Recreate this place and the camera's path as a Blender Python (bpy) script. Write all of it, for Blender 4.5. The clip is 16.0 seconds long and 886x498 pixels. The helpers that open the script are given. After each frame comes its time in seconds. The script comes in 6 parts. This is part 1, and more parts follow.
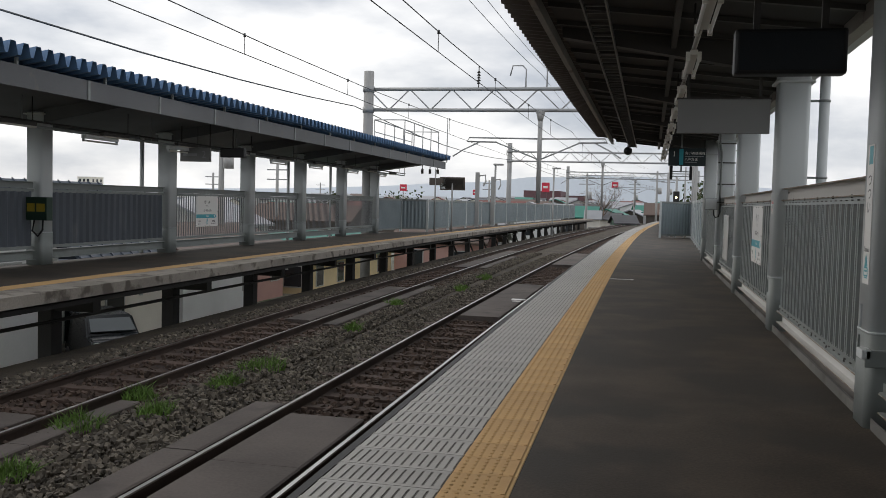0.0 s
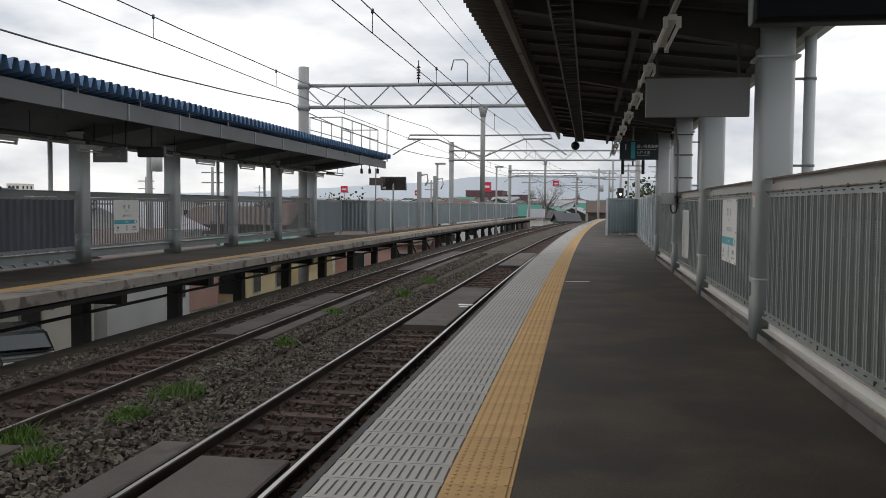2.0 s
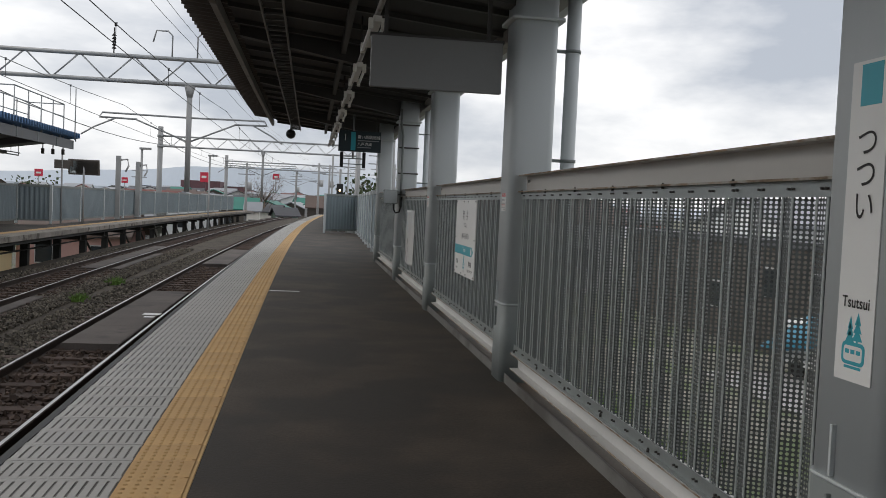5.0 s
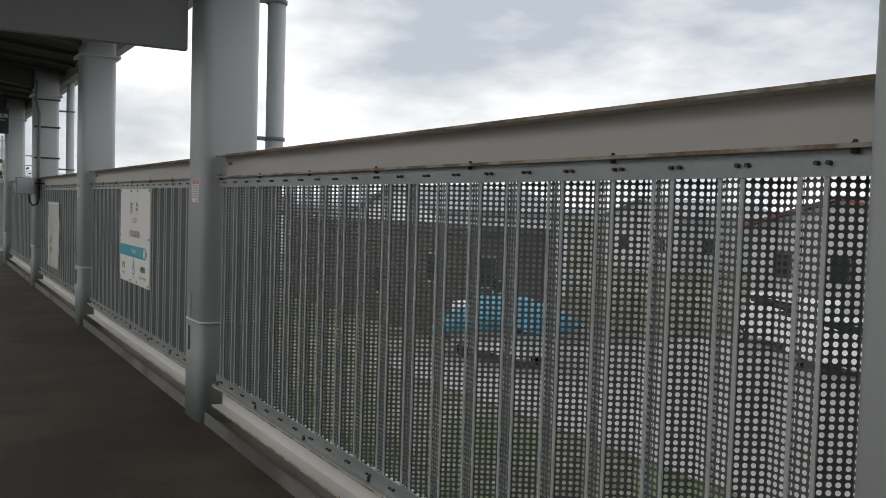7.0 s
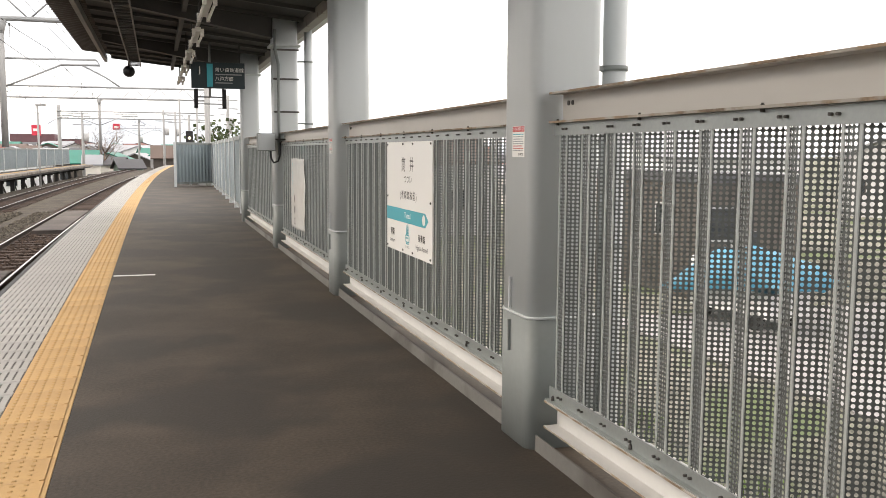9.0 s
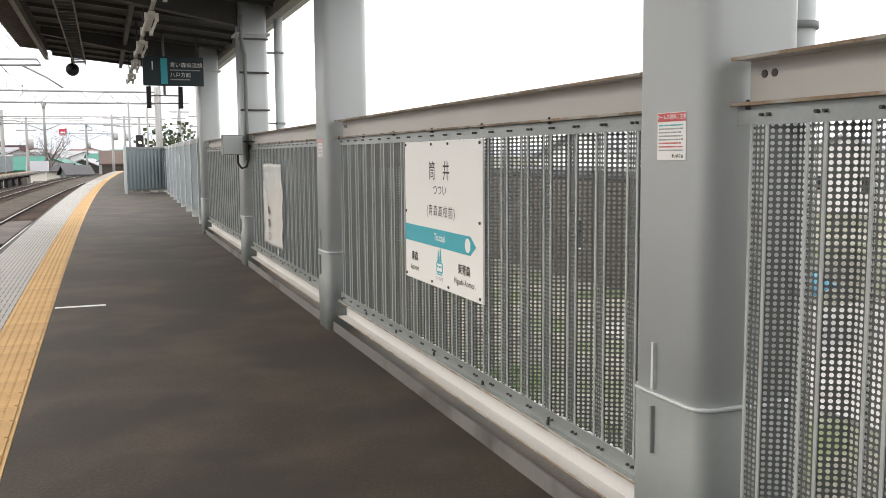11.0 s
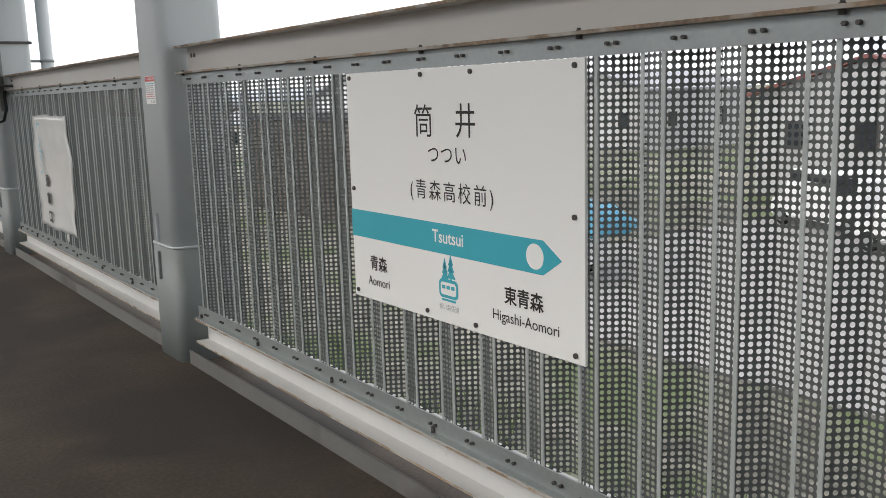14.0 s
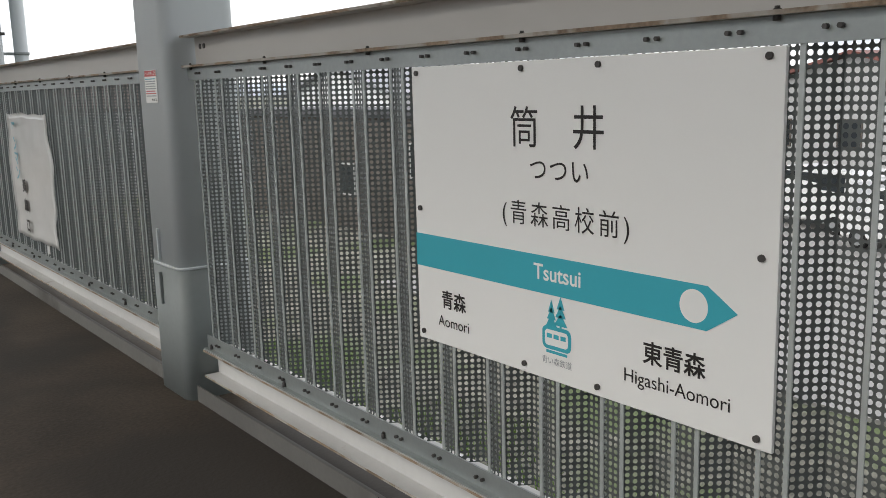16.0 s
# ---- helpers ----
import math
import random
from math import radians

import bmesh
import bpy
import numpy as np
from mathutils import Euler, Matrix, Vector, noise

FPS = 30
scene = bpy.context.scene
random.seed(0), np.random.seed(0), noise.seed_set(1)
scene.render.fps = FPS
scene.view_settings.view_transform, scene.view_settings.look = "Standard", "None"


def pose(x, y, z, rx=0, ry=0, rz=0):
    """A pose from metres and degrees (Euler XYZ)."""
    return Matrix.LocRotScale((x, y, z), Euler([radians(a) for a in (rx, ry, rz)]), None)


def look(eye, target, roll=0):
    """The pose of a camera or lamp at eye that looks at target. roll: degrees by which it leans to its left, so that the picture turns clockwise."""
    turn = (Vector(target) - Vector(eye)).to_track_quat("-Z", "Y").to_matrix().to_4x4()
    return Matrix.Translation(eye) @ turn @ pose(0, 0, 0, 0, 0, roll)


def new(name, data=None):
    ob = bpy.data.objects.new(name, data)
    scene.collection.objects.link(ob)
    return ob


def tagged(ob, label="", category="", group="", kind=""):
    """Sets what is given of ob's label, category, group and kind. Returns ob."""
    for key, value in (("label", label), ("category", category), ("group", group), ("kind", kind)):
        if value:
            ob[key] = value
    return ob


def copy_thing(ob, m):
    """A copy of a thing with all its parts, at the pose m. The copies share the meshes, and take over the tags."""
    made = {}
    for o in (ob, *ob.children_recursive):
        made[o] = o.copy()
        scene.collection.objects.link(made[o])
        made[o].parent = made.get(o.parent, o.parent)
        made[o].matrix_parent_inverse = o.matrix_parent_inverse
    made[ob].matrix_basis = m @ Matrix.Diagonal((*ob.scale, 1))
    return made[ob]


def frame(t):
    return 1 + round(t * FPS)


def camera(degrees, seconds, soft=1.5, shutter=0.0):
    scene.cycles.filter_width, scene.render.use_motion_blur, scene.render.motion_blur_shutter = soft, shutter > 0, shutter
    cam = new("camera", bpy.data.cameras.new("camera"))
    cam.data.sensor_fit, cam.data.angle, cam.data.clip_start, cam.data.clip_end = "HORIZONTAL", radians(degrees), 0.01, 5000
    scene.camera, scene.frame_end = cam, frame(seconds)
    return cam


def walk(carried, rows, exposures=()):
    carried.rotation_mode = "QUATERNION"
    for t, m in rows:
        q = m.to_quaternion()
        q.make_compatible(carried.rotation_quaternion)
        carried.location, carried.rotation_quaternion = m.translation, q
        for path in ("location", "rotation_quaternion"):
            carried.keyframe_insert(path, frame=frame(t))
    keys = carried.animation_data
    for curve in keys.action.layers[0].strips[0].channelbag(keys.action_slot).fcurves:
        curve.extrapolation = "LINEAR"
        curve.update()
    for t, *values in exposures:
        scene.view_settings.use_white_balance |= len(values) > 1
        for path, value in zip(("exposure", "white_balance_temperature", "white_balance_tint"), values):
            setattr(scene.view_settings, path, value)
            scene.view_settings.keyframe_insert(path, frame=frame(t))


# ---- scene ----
cam = camera(52.1, 16.0, soft=0.85)
PATH = [
    (0, (0.133, -0.206, 1.351), (-0.309, 1.742, 1.25), 1.5),
    (0.5, (0.126, 0.124, 1.351), (-0.257, 2.085, 1.277), 1.7),
    (1, (-0.005, 0.502, 1.346), (-0.37, 2.467, 1.266), 1.3),
    (1.5, (-0.054, 0.876, 1.334), (-0.404, 2.843, 1.247), 0.9),
    (2, (-0.136, 1.207, 1.323), (-0.455, 3.179, 1.226), 0.5),
    (2.5, (-0.212, 1.635, 1.331), (-0.524, 3.608, 1.215), 0.1),
    (3, (-0.137, 2.071, 1.328), (-0.38, 4.052, 1.21), 0.8),
    (3.5, (-0.118, 2.527, 1.318), (-0.294, 4.517, 1.211), 1.5),
    (4, (-0.08, 2.923, 1.317), (-0.194, 4.918, 1.22), 2.3),
    (4.5, (-0.032, 3.317, 1.337), (0.019, 5.314, 1.247), 2.8),
    (5, (-0.007, 3.751, 1.338), (0.286, 5.727, 1.246), 2.6),
    (5.2, (0.028, 3.901, 1.331), (0.451, 5.854, 1.233), 2.4),
    (7.3, (0.035, 5.47, 1.346), (1.048, 7.192, 1.255), 1.7),
    (7.5, (-0.002, 5.647, 1.36), (0.949, 7.403, 1.241), 1.0),
    (8, (-0.041, 6.04, 1.337), (0.741, 7.873, 1.171), 1.0),
    (8.5, (-0.04, 6.44, 1.344), (0.637, 8.311, 1.143), 1.0),
    (9, (-0.081, 6.892, 1.347), (0.518, 8.788, 1.136), 0.3),
    (9.5, (-0.055, 7.295, 1.336), (0.532, 9.195, 1.132), 0.2),
    (9.7, (-0.053, 7.463, 1.338), (0.544, 9.362, 1.147), 0.1),
    (11.8, (-0.085, 9.14, 1.356), (0.733, 10.951, 1.127), -1.2),
    (12, (-0.056, 9.324, 1.343), (0.806, 11.114, 1.112), -1.5),
    (12.5, (-0.042, 9.66, 1.345), (0.886, 11.411, 1.079), -2.2),
    (13, (-0.053, 10.038, 1.382), (0.935, 11.751, 1.08), -2.5),
    (13.5, (-0.01, 10.413, 1.376), (1.064, 12.068, 1.044), -2.0),
    (14, (-0.017, 10.753, 1.347), (1.123, 12.361, 1.008), -1.7),
    (14.5, (0.004, 11.048, 1.357), (1.201, 12.612, 1.007), -1.4),
    (15, (0.08, 11.282, 1.356), (1.332, 12.801, 1.004), -1.5),
    (15.5, (0.074, 11.395, 1.356), (1.335, 12.905, 0.996), -1.5),
    (16, (0.065, 11.43, 1.364), (1.252, 13.001, 1.014), -1.6),
]
walk(cam, [(t, look(eye, target, roll)) for t, eye, target, roll in PATH],
     exposures=[(0, 0.26, 6700, 10), (2, 0.26, 6700, 10), (3, 0.40, 6700, 10), (4, 0.36, 6700, 10), (5.2, 0.18, 6600, 10), (7.3, 0.30, 6700, 9), (7.7, 0.60, 6800, 10), (8.2, 1.15, 7100, 12), (9, 1.58, 7400, 13), (9.7, 1.53, 7300, 13), (11.8, 1.46, 6950, 11), (12.1, 1.34, 6900, 11), (12.5, 1.15, 6800, 11), (13, 1.22, 6750, 11), (14.5, 1.06, 6650, 10), (16, 0.92, 6650, 9)])

# ---- light ----
SUN_EL, SUN_AZ = radians(36), radians(285)
world = bpy.data.worlds.new("overcast_sky")
scene.world = world
world.use_nodes = True
wn, wl = world.node_tree.nodes, world.node_tree.links
wn.clear()
sky = wn.new("ShaderNodeTexSky")
sky.sky_type, sky.sun_disc, sky.sun_elevation, sky.sun_rotation = "NISHITA", False, SUN_EL, SUN_AZ
coord = wn.new("ShaderNodeTexCoord")
stretch = wn.new("ShaderNodeMapping")
stretch.inputs["Scale"].default_value = (1.5, 1.5, 4.2)
stretch.inputs["Location"].default_value = (2.7, 0.9, 0.4)
wl.new(coord.outputs["Generated"], stretch.inputs["Vector"])
puffs = wn.new("ShaderNodeTexNoise")
puffs.inputs["Scale"].default_value, puffs.inputs["Detail"].default_value, puffs.inputs["Roughness"].default_value = 2.1, 8.0, 0.52
wl.new(stretch.outputs["Vector"], puffs.inputs["Vector"])
ramp = wn.new("ShaderNodeValToRGB")
ramp.color_ramp.elements[0].position, ramp.color_ramp.elements[0].color = 0.40, (0.46, 0.50, 0.57, 1)
ramp.color_ramp.elements[1].position, ramp.color_ramp.elements[1].color = 0.62, (1.0, 1.005, 1.015, 1)
wl.new(puffs.outputs["Fac"], ramp.inputs["Fac"])
dim = wn.new("ShaderNodeMix")
dim.data_type, dim.blend_type = "RGBA", "MULTIPLY"
dim.inputs["Factor"].default_value = 1.0
dim.inputs["B"].default_value = (0.1, 0.1, 0.1, 1)
wl.new(sky.outputs["Color"], dim.inputs["A"])
veil = wn.new("ShaderNodeMix")
veil.data_type = "RGBA"
veil.inputs["Factor"].default_value = 0.93
wl.new(dim.outputs["Result"], veil.inputs["A"])
wl.new(ramp.outputs["Color"], veil.inputs["B"])
bg = wn.new("ShaderNodeBackground")
bg.inputs["Strength"].default_value = 1.0
wl.new(veil.outputs["Result"], bg.inputs["Color"])
wout = wn.new("ShaderNodeOutputWorld")
wl.new(bg.outputs["Background"], wout.inputs["Surface"])

sun = new("sun", bpy.data.lights.new("sun", "SUN"))
sun.data.energy, sun.data.angle, sun.data.color = 0.7, radians(25), (1.0, 0.95, 0.88)
sun.matrix_world = look((0, 0, 30), (30 * math.sin(SUN_AZ) * -1, 30 * math.cos(SUN_AZ) * -1, 30 - 30 * math.tan(SUN_EL)))


# ---- materials ----
def material(name, color, rough=0.6, metal=0.0, spread=0.15, scale=8.0, grain=0.1, bump=0.1, stain=None, stain_at=0.62,
             stain_scale=1.5, per_piece=0.0, stretch_by=(1, 1, 1), ior=1.45):
    """A procedural surface: base colour that varies at two scales, a stain with a shape of its own, fine relief."""
    m = bpy.data.materials.new(name)
    m.use_nodes = True
    n, l = m.node_tree.nodes, m.node_tree.links
    b = n["Principled BSDF"]
    b.inputs["Roughness"].default_value, b.inputs["Metallic"].default_value = rough, metal
    b.inputs["IOR"].default_value = ior
    tc = n.new("ShaderNodeTexCoord")
    mp = n.new("ShaderNodeMapping")
    mp.inputs["Scale"].default_value = stretch_by
    l.new(tc.outputs["Object"], mp.inputs["Vector"])
    coarse = n.new("ShaderNodeTexNoise")
    coarse.inputs["Scale"].default_value, coarse.inputs["Detail"].default_value = scale * 0.15, 4.0
    fine = n.new("ShaderNodeTexNoise")
    fine.inputs["Scale"].default_value, fine.inputs["Detail"].default_value = scale * 6.0, 3.0
    for t in (coarse, fine):
        l.new(mp.outputs["Vector"], t.inputs["Vector"])
    add = n.new("ShaderNodeMath")
    add.operation = "MULTIPLY_ADD"
    add.inputs[1].default_value = grain * 2
    l.new(fine.outputs["Fac"], add.inputs[0])
    l.new(coarse.outputs["Fac"], add.inputs[2])
    rng = n.new("ShaderNodeMapRange")
    rng.inputs["From Min"].default_value, rng.inputs["From Max"].default_value = 0.3 + grain, 0.7 + grain
    rng.inputs["To Min"].default_value, rng.inputs["To Max"].default_value = 1 - spread, 1 + spread
    l.new(add.outputs[0], rng.inputs["Value"])
    last = rng.outputs["Result"]
    if per_piece:
        info = n.new("ShaderNodeObjectInfo")
        pr = n.new("ShaderNodeMapRange")
        pr.inputs["To Min"].default_value, pr.inputs["To Max"].default_value = 1 - per_piece, 1 + per_piece
        l.new(info.outputs["Random"], pr.inputs["Value"])
        mul = n.new("ShaderNodeMath")
        mul.operation = "MULTIPLY"
        l.new(last, mul.inputs[0])
        l.new(pr.outputs["Result"], mul.inputs[1])
        last = mul.outputs[0]
    sc = n.new("ShaderNodeVectorMath")
    sc.operation = "SCALE"
    sc.inputs[0].default_value = color[:3]
    l.new(last, sc.inputs["Scale"])
    out = sc.outputs["Vector"]
    if stain:
        sn = n.new("ShaderNodeTexNoise")
        sn.inputs["Scale"].default_value, sn.inputs["Detail"].default_value = stain_scale, 6.0
        l.new(mp.outputs["Vector"], sn.inputs["Vector"])
        sr = n.new("ShaderNodeMapRange")
        sr.inputs["From Min"].default_value, sr.inputs["From Max"].default_value = stain_at, stain_at + 0.1
        l.new(sn.outputs["Fac"], sr.inputs["Value"])
        mx = n.new("ShaderNodeMix")
        mx.data_type = "RGBA"
        l.new(sr.outputs["Result"], mx.inputs["Factor"])
        l.new(out, mx.inputs["A"])
        mx.inputs["B"].default_value = (*stain, 1)
        out = mx.outputs["Result"]
    l.new(out, b.inputs["Base Color"])
    if bump:
        bp = n.new("ShaderNodeBump")
        bp.inputs["Strength"].default_value, bp.inputs["Distance"].default_value = bump, 0.004
        l.new(fine.outputs["Fac"], bp.inputs["Height"])
        l.new(bp.outputs["Normal"], b.inputs["Normal"])
    return m


ASPHALT = material("platform_asphalt", (0.053, 0.0405, 0.0295), 0.72, spread=0.38, scale=9, grain=0.35, bump=0.5, stain=(0.032, 0.026, 0.0205), stain_at=0.47, stain_scale=0.8)
TILE_GREY = material("tile_grey", (0.40, 0.39, 0.37), 0.7, spread=0.12, scale=5, grain=0.1, bump=0.15, per_piece=0.06)
TILE_GROOVE = material("tile_groove", (0.17, 0.165, 0.155), 0.9, spread=0.2)
TILE_YELLOW = material("tile_yellow", (0.50, 0.315, 0.135), 0.7, spread=0.14, scale=6, grain=0.12, bump=0.15, per_piece=0.07, stain=(0.37, 0.25, 0.13), stain_at=0.6)
CONCRETE = material("concrete", (0.30, 0.285, 0.265), 0.85, spread=0.22, scale=6, grain=0.2, bump=0.4, stain=(0.15, 0.135, 0.12), stain_at=0.58, stain_scale=2.0)
PAD = material("crossing_pad_concrete", (0.100, 0.084, 0.075), 0.85, spread=0.25, scale=6, grain=0.2, bump=0.4, stain=(0.065, 0.055, 0.05), stain_at=0.58)
BALLAST = material("ballast_bed", (0.062, 0.050, 0.037), 0.95, spread=0.5, scale=10, grain=0.8, bump=1.0)
EARTH = material("ballast_rusty", (0.048, 0.031, 0.025), 0.95, spread=0.45, scale=10, grain=0.7, bump=1.0)
SLEEPER = material("sleeper", (0.070, 0.047, 0.037), 0.9, spread=0.3, scale=5, grain=0.25, bump=0.5, per_piece=0.3, stretch_by=(0.3, 1, 1))
RAIL_SIDE = material("rail_rust", (0.055, 0.038, 0.031), 0.8, metal=0.2, spread=0.3, scale=10)
RAIL_HEAD = material("rail_polished", (0.50, 0.49, 0.48), 0.28, metal=1.0, spread=0.08, bump=0.03)
PAINT = material("grey_paint", (0.54, 0.572, 0.58), 0.45, spread=0.06, scale=4, grain=0.05, bump=0.05, stain=(0.33, 0.325, 0.31), stain_at=0.66, stretch_by=(1, 1, 0.25))
PAINT_LOW = material("grey_paint_lower", (0.22, 0.24, 0.235), 0.55, spread=0.12, scale=5, grain=0.1, bump=0.08, stain=(0.17, 0.18, 0.175), stain_at=0.6)
BEAM = material("beam_paint", (0.45, 0.43, 0.40), 0.5, spread=0.08, scale=4, grain=0.08, bump=0.05, stain=(0.33, 0.28, 0.23), stain_at=0.67, stretch_by=(1, 0.3, 1))
RUST = material("rust_edge", (0.24, 0.175, 0.12), 0.85, spread=0.4, scale=14, grain=0.3, bump=0.3, stain=(0.36, 0.33, 0.29), stain_at=0.46, stain_scale=9)
# one galvanised finish in two tones: shaded for the angles, lit for the crests
GALV_SHADED = material("galvanised", (0.32, 0.345, 0.34), 0.42, metal=0.5, spread=0.14, scale=9, grain=0.15, bump=0.06)
GALV_LIT = material("galvanised_rib", (0.50, 0.53, 0.52), 0.42, metal=0.4, spread=0.14, scale=9, grain=0.15, bump=0.06)
ANGLE = material("kick_angle", (0.17, 0.165, 0.155), 0.6, metal=0.2, spread=0.2, scale=7, stain=(0.09, 0.083, 0.075), stain_at=0.55)
SHEET = material("perforated_sheet", (0.142, 0.154, 0.151), 0.38, metal=0.5, spread=0.08, scale=6, grain=0.06, bump=0.03)
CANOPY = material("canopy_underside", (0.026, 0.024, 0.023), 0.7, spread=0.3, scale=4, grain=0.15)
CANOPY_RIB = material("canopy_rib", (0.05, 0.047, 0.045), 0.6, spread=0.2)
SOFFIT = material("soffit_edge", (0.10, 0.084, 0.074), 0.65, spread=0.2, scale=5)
CHANNEL = material("edge_channel", (0.30, 0.285, 0.265), 0.6, spread=0.15, scale=5, stain=(0.16, 0.13, 0.11), stain_at=0.6, stain_scale=4)
ROOF_BLUE = material("roof_blue", (0.10, 0.19, 0.33), 0.4, metal=0.1, spread=0.12, scale=4)
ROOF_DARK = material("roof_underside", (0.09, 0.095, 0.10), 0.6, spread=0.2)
DARK = material("dark_steel", (0.020, 0.019, 0.018), 0.6, spread=0.3)
BLACK = material("black_plastic", (0.012, 0.012, 0.013), 0.45, spread=0.2)
WHITE = material("white_paint", (0.78, 0.78, 0.76), 0.5, spread=0.04, bump=0.03)
SIGN_WHITE = material("sign_white", (0.80, 0.795, 0.77), 0.38, spread=0.025, scale=2, grain=0.02, bump=0.0)
TEAL = material("sign_teal", (0.045, 0.38, 0.46), 0.4, spread=0.03, bump=0.0)
INK = material("ink", (0.018, 0.015, 0.014), 0.5, spread=0.05, bump=0.0)
INK_RED = material("ink_red", (0.55, 0.10, 0.10), 0.5, spread=0.05, bump=0.0)
INK_GREY = material("ink_grey", (0.30, 0.31, 0.32), 0.5, spread=0.05, bump=0.0)
BOLT = material("bolt_steel", (0.075, 0.07, 0.066), 0.55, metal=0.4, spread=0.3)
BOARD = material("board_grey", (0.20, 0.20, 0.20), 0.5, spread=0.05)
TUBE = material("lamp_tube", (0.62, 0.60, 0.55), 0.35, spread=0.04)
CABLE = material("cable_black", (0.018, 0.018, 0.018), 0.6)
WIRE = material("wire", (0.10, 0.105, 0.11), 0.5, metal=0.4)
POLE = material("concrete_pole", (0.34, 0.34, 0.335), 0.8, spread=0.1, scale=5)
TRUSS = material("truss_steel", (0.33, 0.34, 0.345), 0.5, metal=0.3, spread=0.1)
GRASS = material("grass", (0.060, 0.105, 0.025), 0.8, spread=0.4, scale=3)
FIELD = material("ground_cover", (0.185, 0.178, 0.145), 0.95, spread=0.5, scale=0.6, grain=0.5, stain=(0.105, 0.135, 0.06), stain_at=0.50, stain_scale=0.35)
# pale blue-grey hill colours have the air's haze painted in
MOUNT_HAZY = material("far_hills", (0.52, 0.57, 0.63), 1.0, spread=0.06, scale=0.01, bump=0)
MOUNT_LOW_HAZY = material("low_hills", (0.30, 0.335, 0.37), 1.0, spread=0.12, scale=0.05, bump=0)
GLASS_DARK = material("dark_glass", (0.03, 0.035, 0.04), 0.08, spread=0.1, bump=0)
TYRE = material("tyre", (0.02, 0.02, 0.02), 0.85)
LEAF = material("leaf", (0.055, 0.075, 0.03), 0.8, spread=0.4, scale=4)
TWIG = material("bare_twig", (0.17, 0.125, 0.095), 0.9, spread=0.3)


def paint(name, rgb, rough=0.7, **kw):
    return material(name, rgb, rough, spread=kw.pop("spread", 0.1), scale=kw.pop("scale", 3), **kw)


WALL_CREAM = paint("wall_cream", (0.80, 0.77, 0.70))
WALL_WHITE = paint("wall_white", (0.78, 0.79, 0.80))
WALL_PINK = paint("wall_pink", (0.50, 0.30, 0.27))
WALL_BEIGE = paint("wall_beige", (0.74, 0.60, 0.36))
WALL_BROWN = paint("wall_brown", (0.105, 0.090, 0.078), spread=0.2)
WALL_GREY = paint("wall_grey", (0.44, 0.44, 0.44))
# red dulled towards mauve, distance haze mixed into the wall colour
WALL_RED = paint("wall_brick_red", (0.15, 0.080, 0.092))
WALL_MINT = paint("wall_mint", (0.36, 0.50, 0.44))
ROOF_TEAL = paint("roof_teal", (0.018, 0.18, 0.135), 0.5)
ROOF_GREY = paint("roof_grey", (0.085, 0.085, 0.092), 0.6)
ROOF_BROWN = paint("roof_brown", (0.11, 0.075, 0.06), 0.6)
ROOF_LIGHT = paint("roof_light", (0.31, 0.32, 0.34), 0.5)
ROOF_RED = paint("roof_red", (0.17, 0.065, 0.055), 0.6)
TARP = paint("blue_tarp", (0.055, 0.25, 0.37), 0.5, spread=0.25, scale=1.5)
CAR_WHITE = paint("car_white", (0.75, 0.75, 0.75), 0.25, spread=0.03)
CAR_DARK = paint("car_dark", (0.022, 0.026, 0.03), 0.25, spread=0.03)
SIGN_RED = paint("sign_red", (0.62, 0.035, 0.07), 0.5)
TARMAC = material("street_asphalt", (0.085, 0.083, 0.08), 0.9, spread=0.25, scale=2)


# ---- building helpers ----
def part(name, bm, mat, parent=None, label="", smooth=False):
    me = bpy.data.meshes.new(name)
    bm.to_mesh(me)
    bm.free()
    for m in (mat if isinstance(mat, (list, tuple)) else [mat]):
        me.materials.append(m)
    if smooth:
        for p in me.polygons:
            p.use_smooth = True
    ob = new(name, me)
    ob.parent = parent
    return tagged(ob, label)


def same_mesh(ob, m, parent=None):
    """Another object on the mesh of ob, at the pose m."""
    o = new(ob.name.split(".")[0], ob.data)
    o.parent = parent
    o.matrix_basis = m
    return o


def thing(name, label, category, group="", kind="", at=None):
    ob = new(name)
    ob.empty_display_size = 0.2
    if at is not None:
        ob.matrix_basis = at
    return tagged(ob, label, category, group, kind)


def box(bm, x0, x1, y0, y1, z0, z1, bevel=0.0, slot=0):
    r = bmesh.ops.create_cube(bm, size=1.0)
    vs = r["verts"]
    for v in vs:
        v.co = ((x0 + x1) / 2 + v.co.x * (x1 - x0), (y0 + y1) / 2 + v.co.y * (y1 - y0), (z0 + z1) / 2 + v.co.z * (z1 - z0))
    faces = {f for v in vs for f in v.link_faces}
    for f in faces:
        f.material_index = slot
    if bevel:
        es = list({e for v in vs for e in v.link_edges})
        r = bmesh.ops.bevel(bm, geom=es, offset=bevel, segments=2, affect="EDGES", profile=0.6)
        for f in r["faces"]:
            f.material_index = slot
    return vs


def boxed(*a, **k):
    bm = bmesh.new()
    box(bm, *a, **k)
    return bm


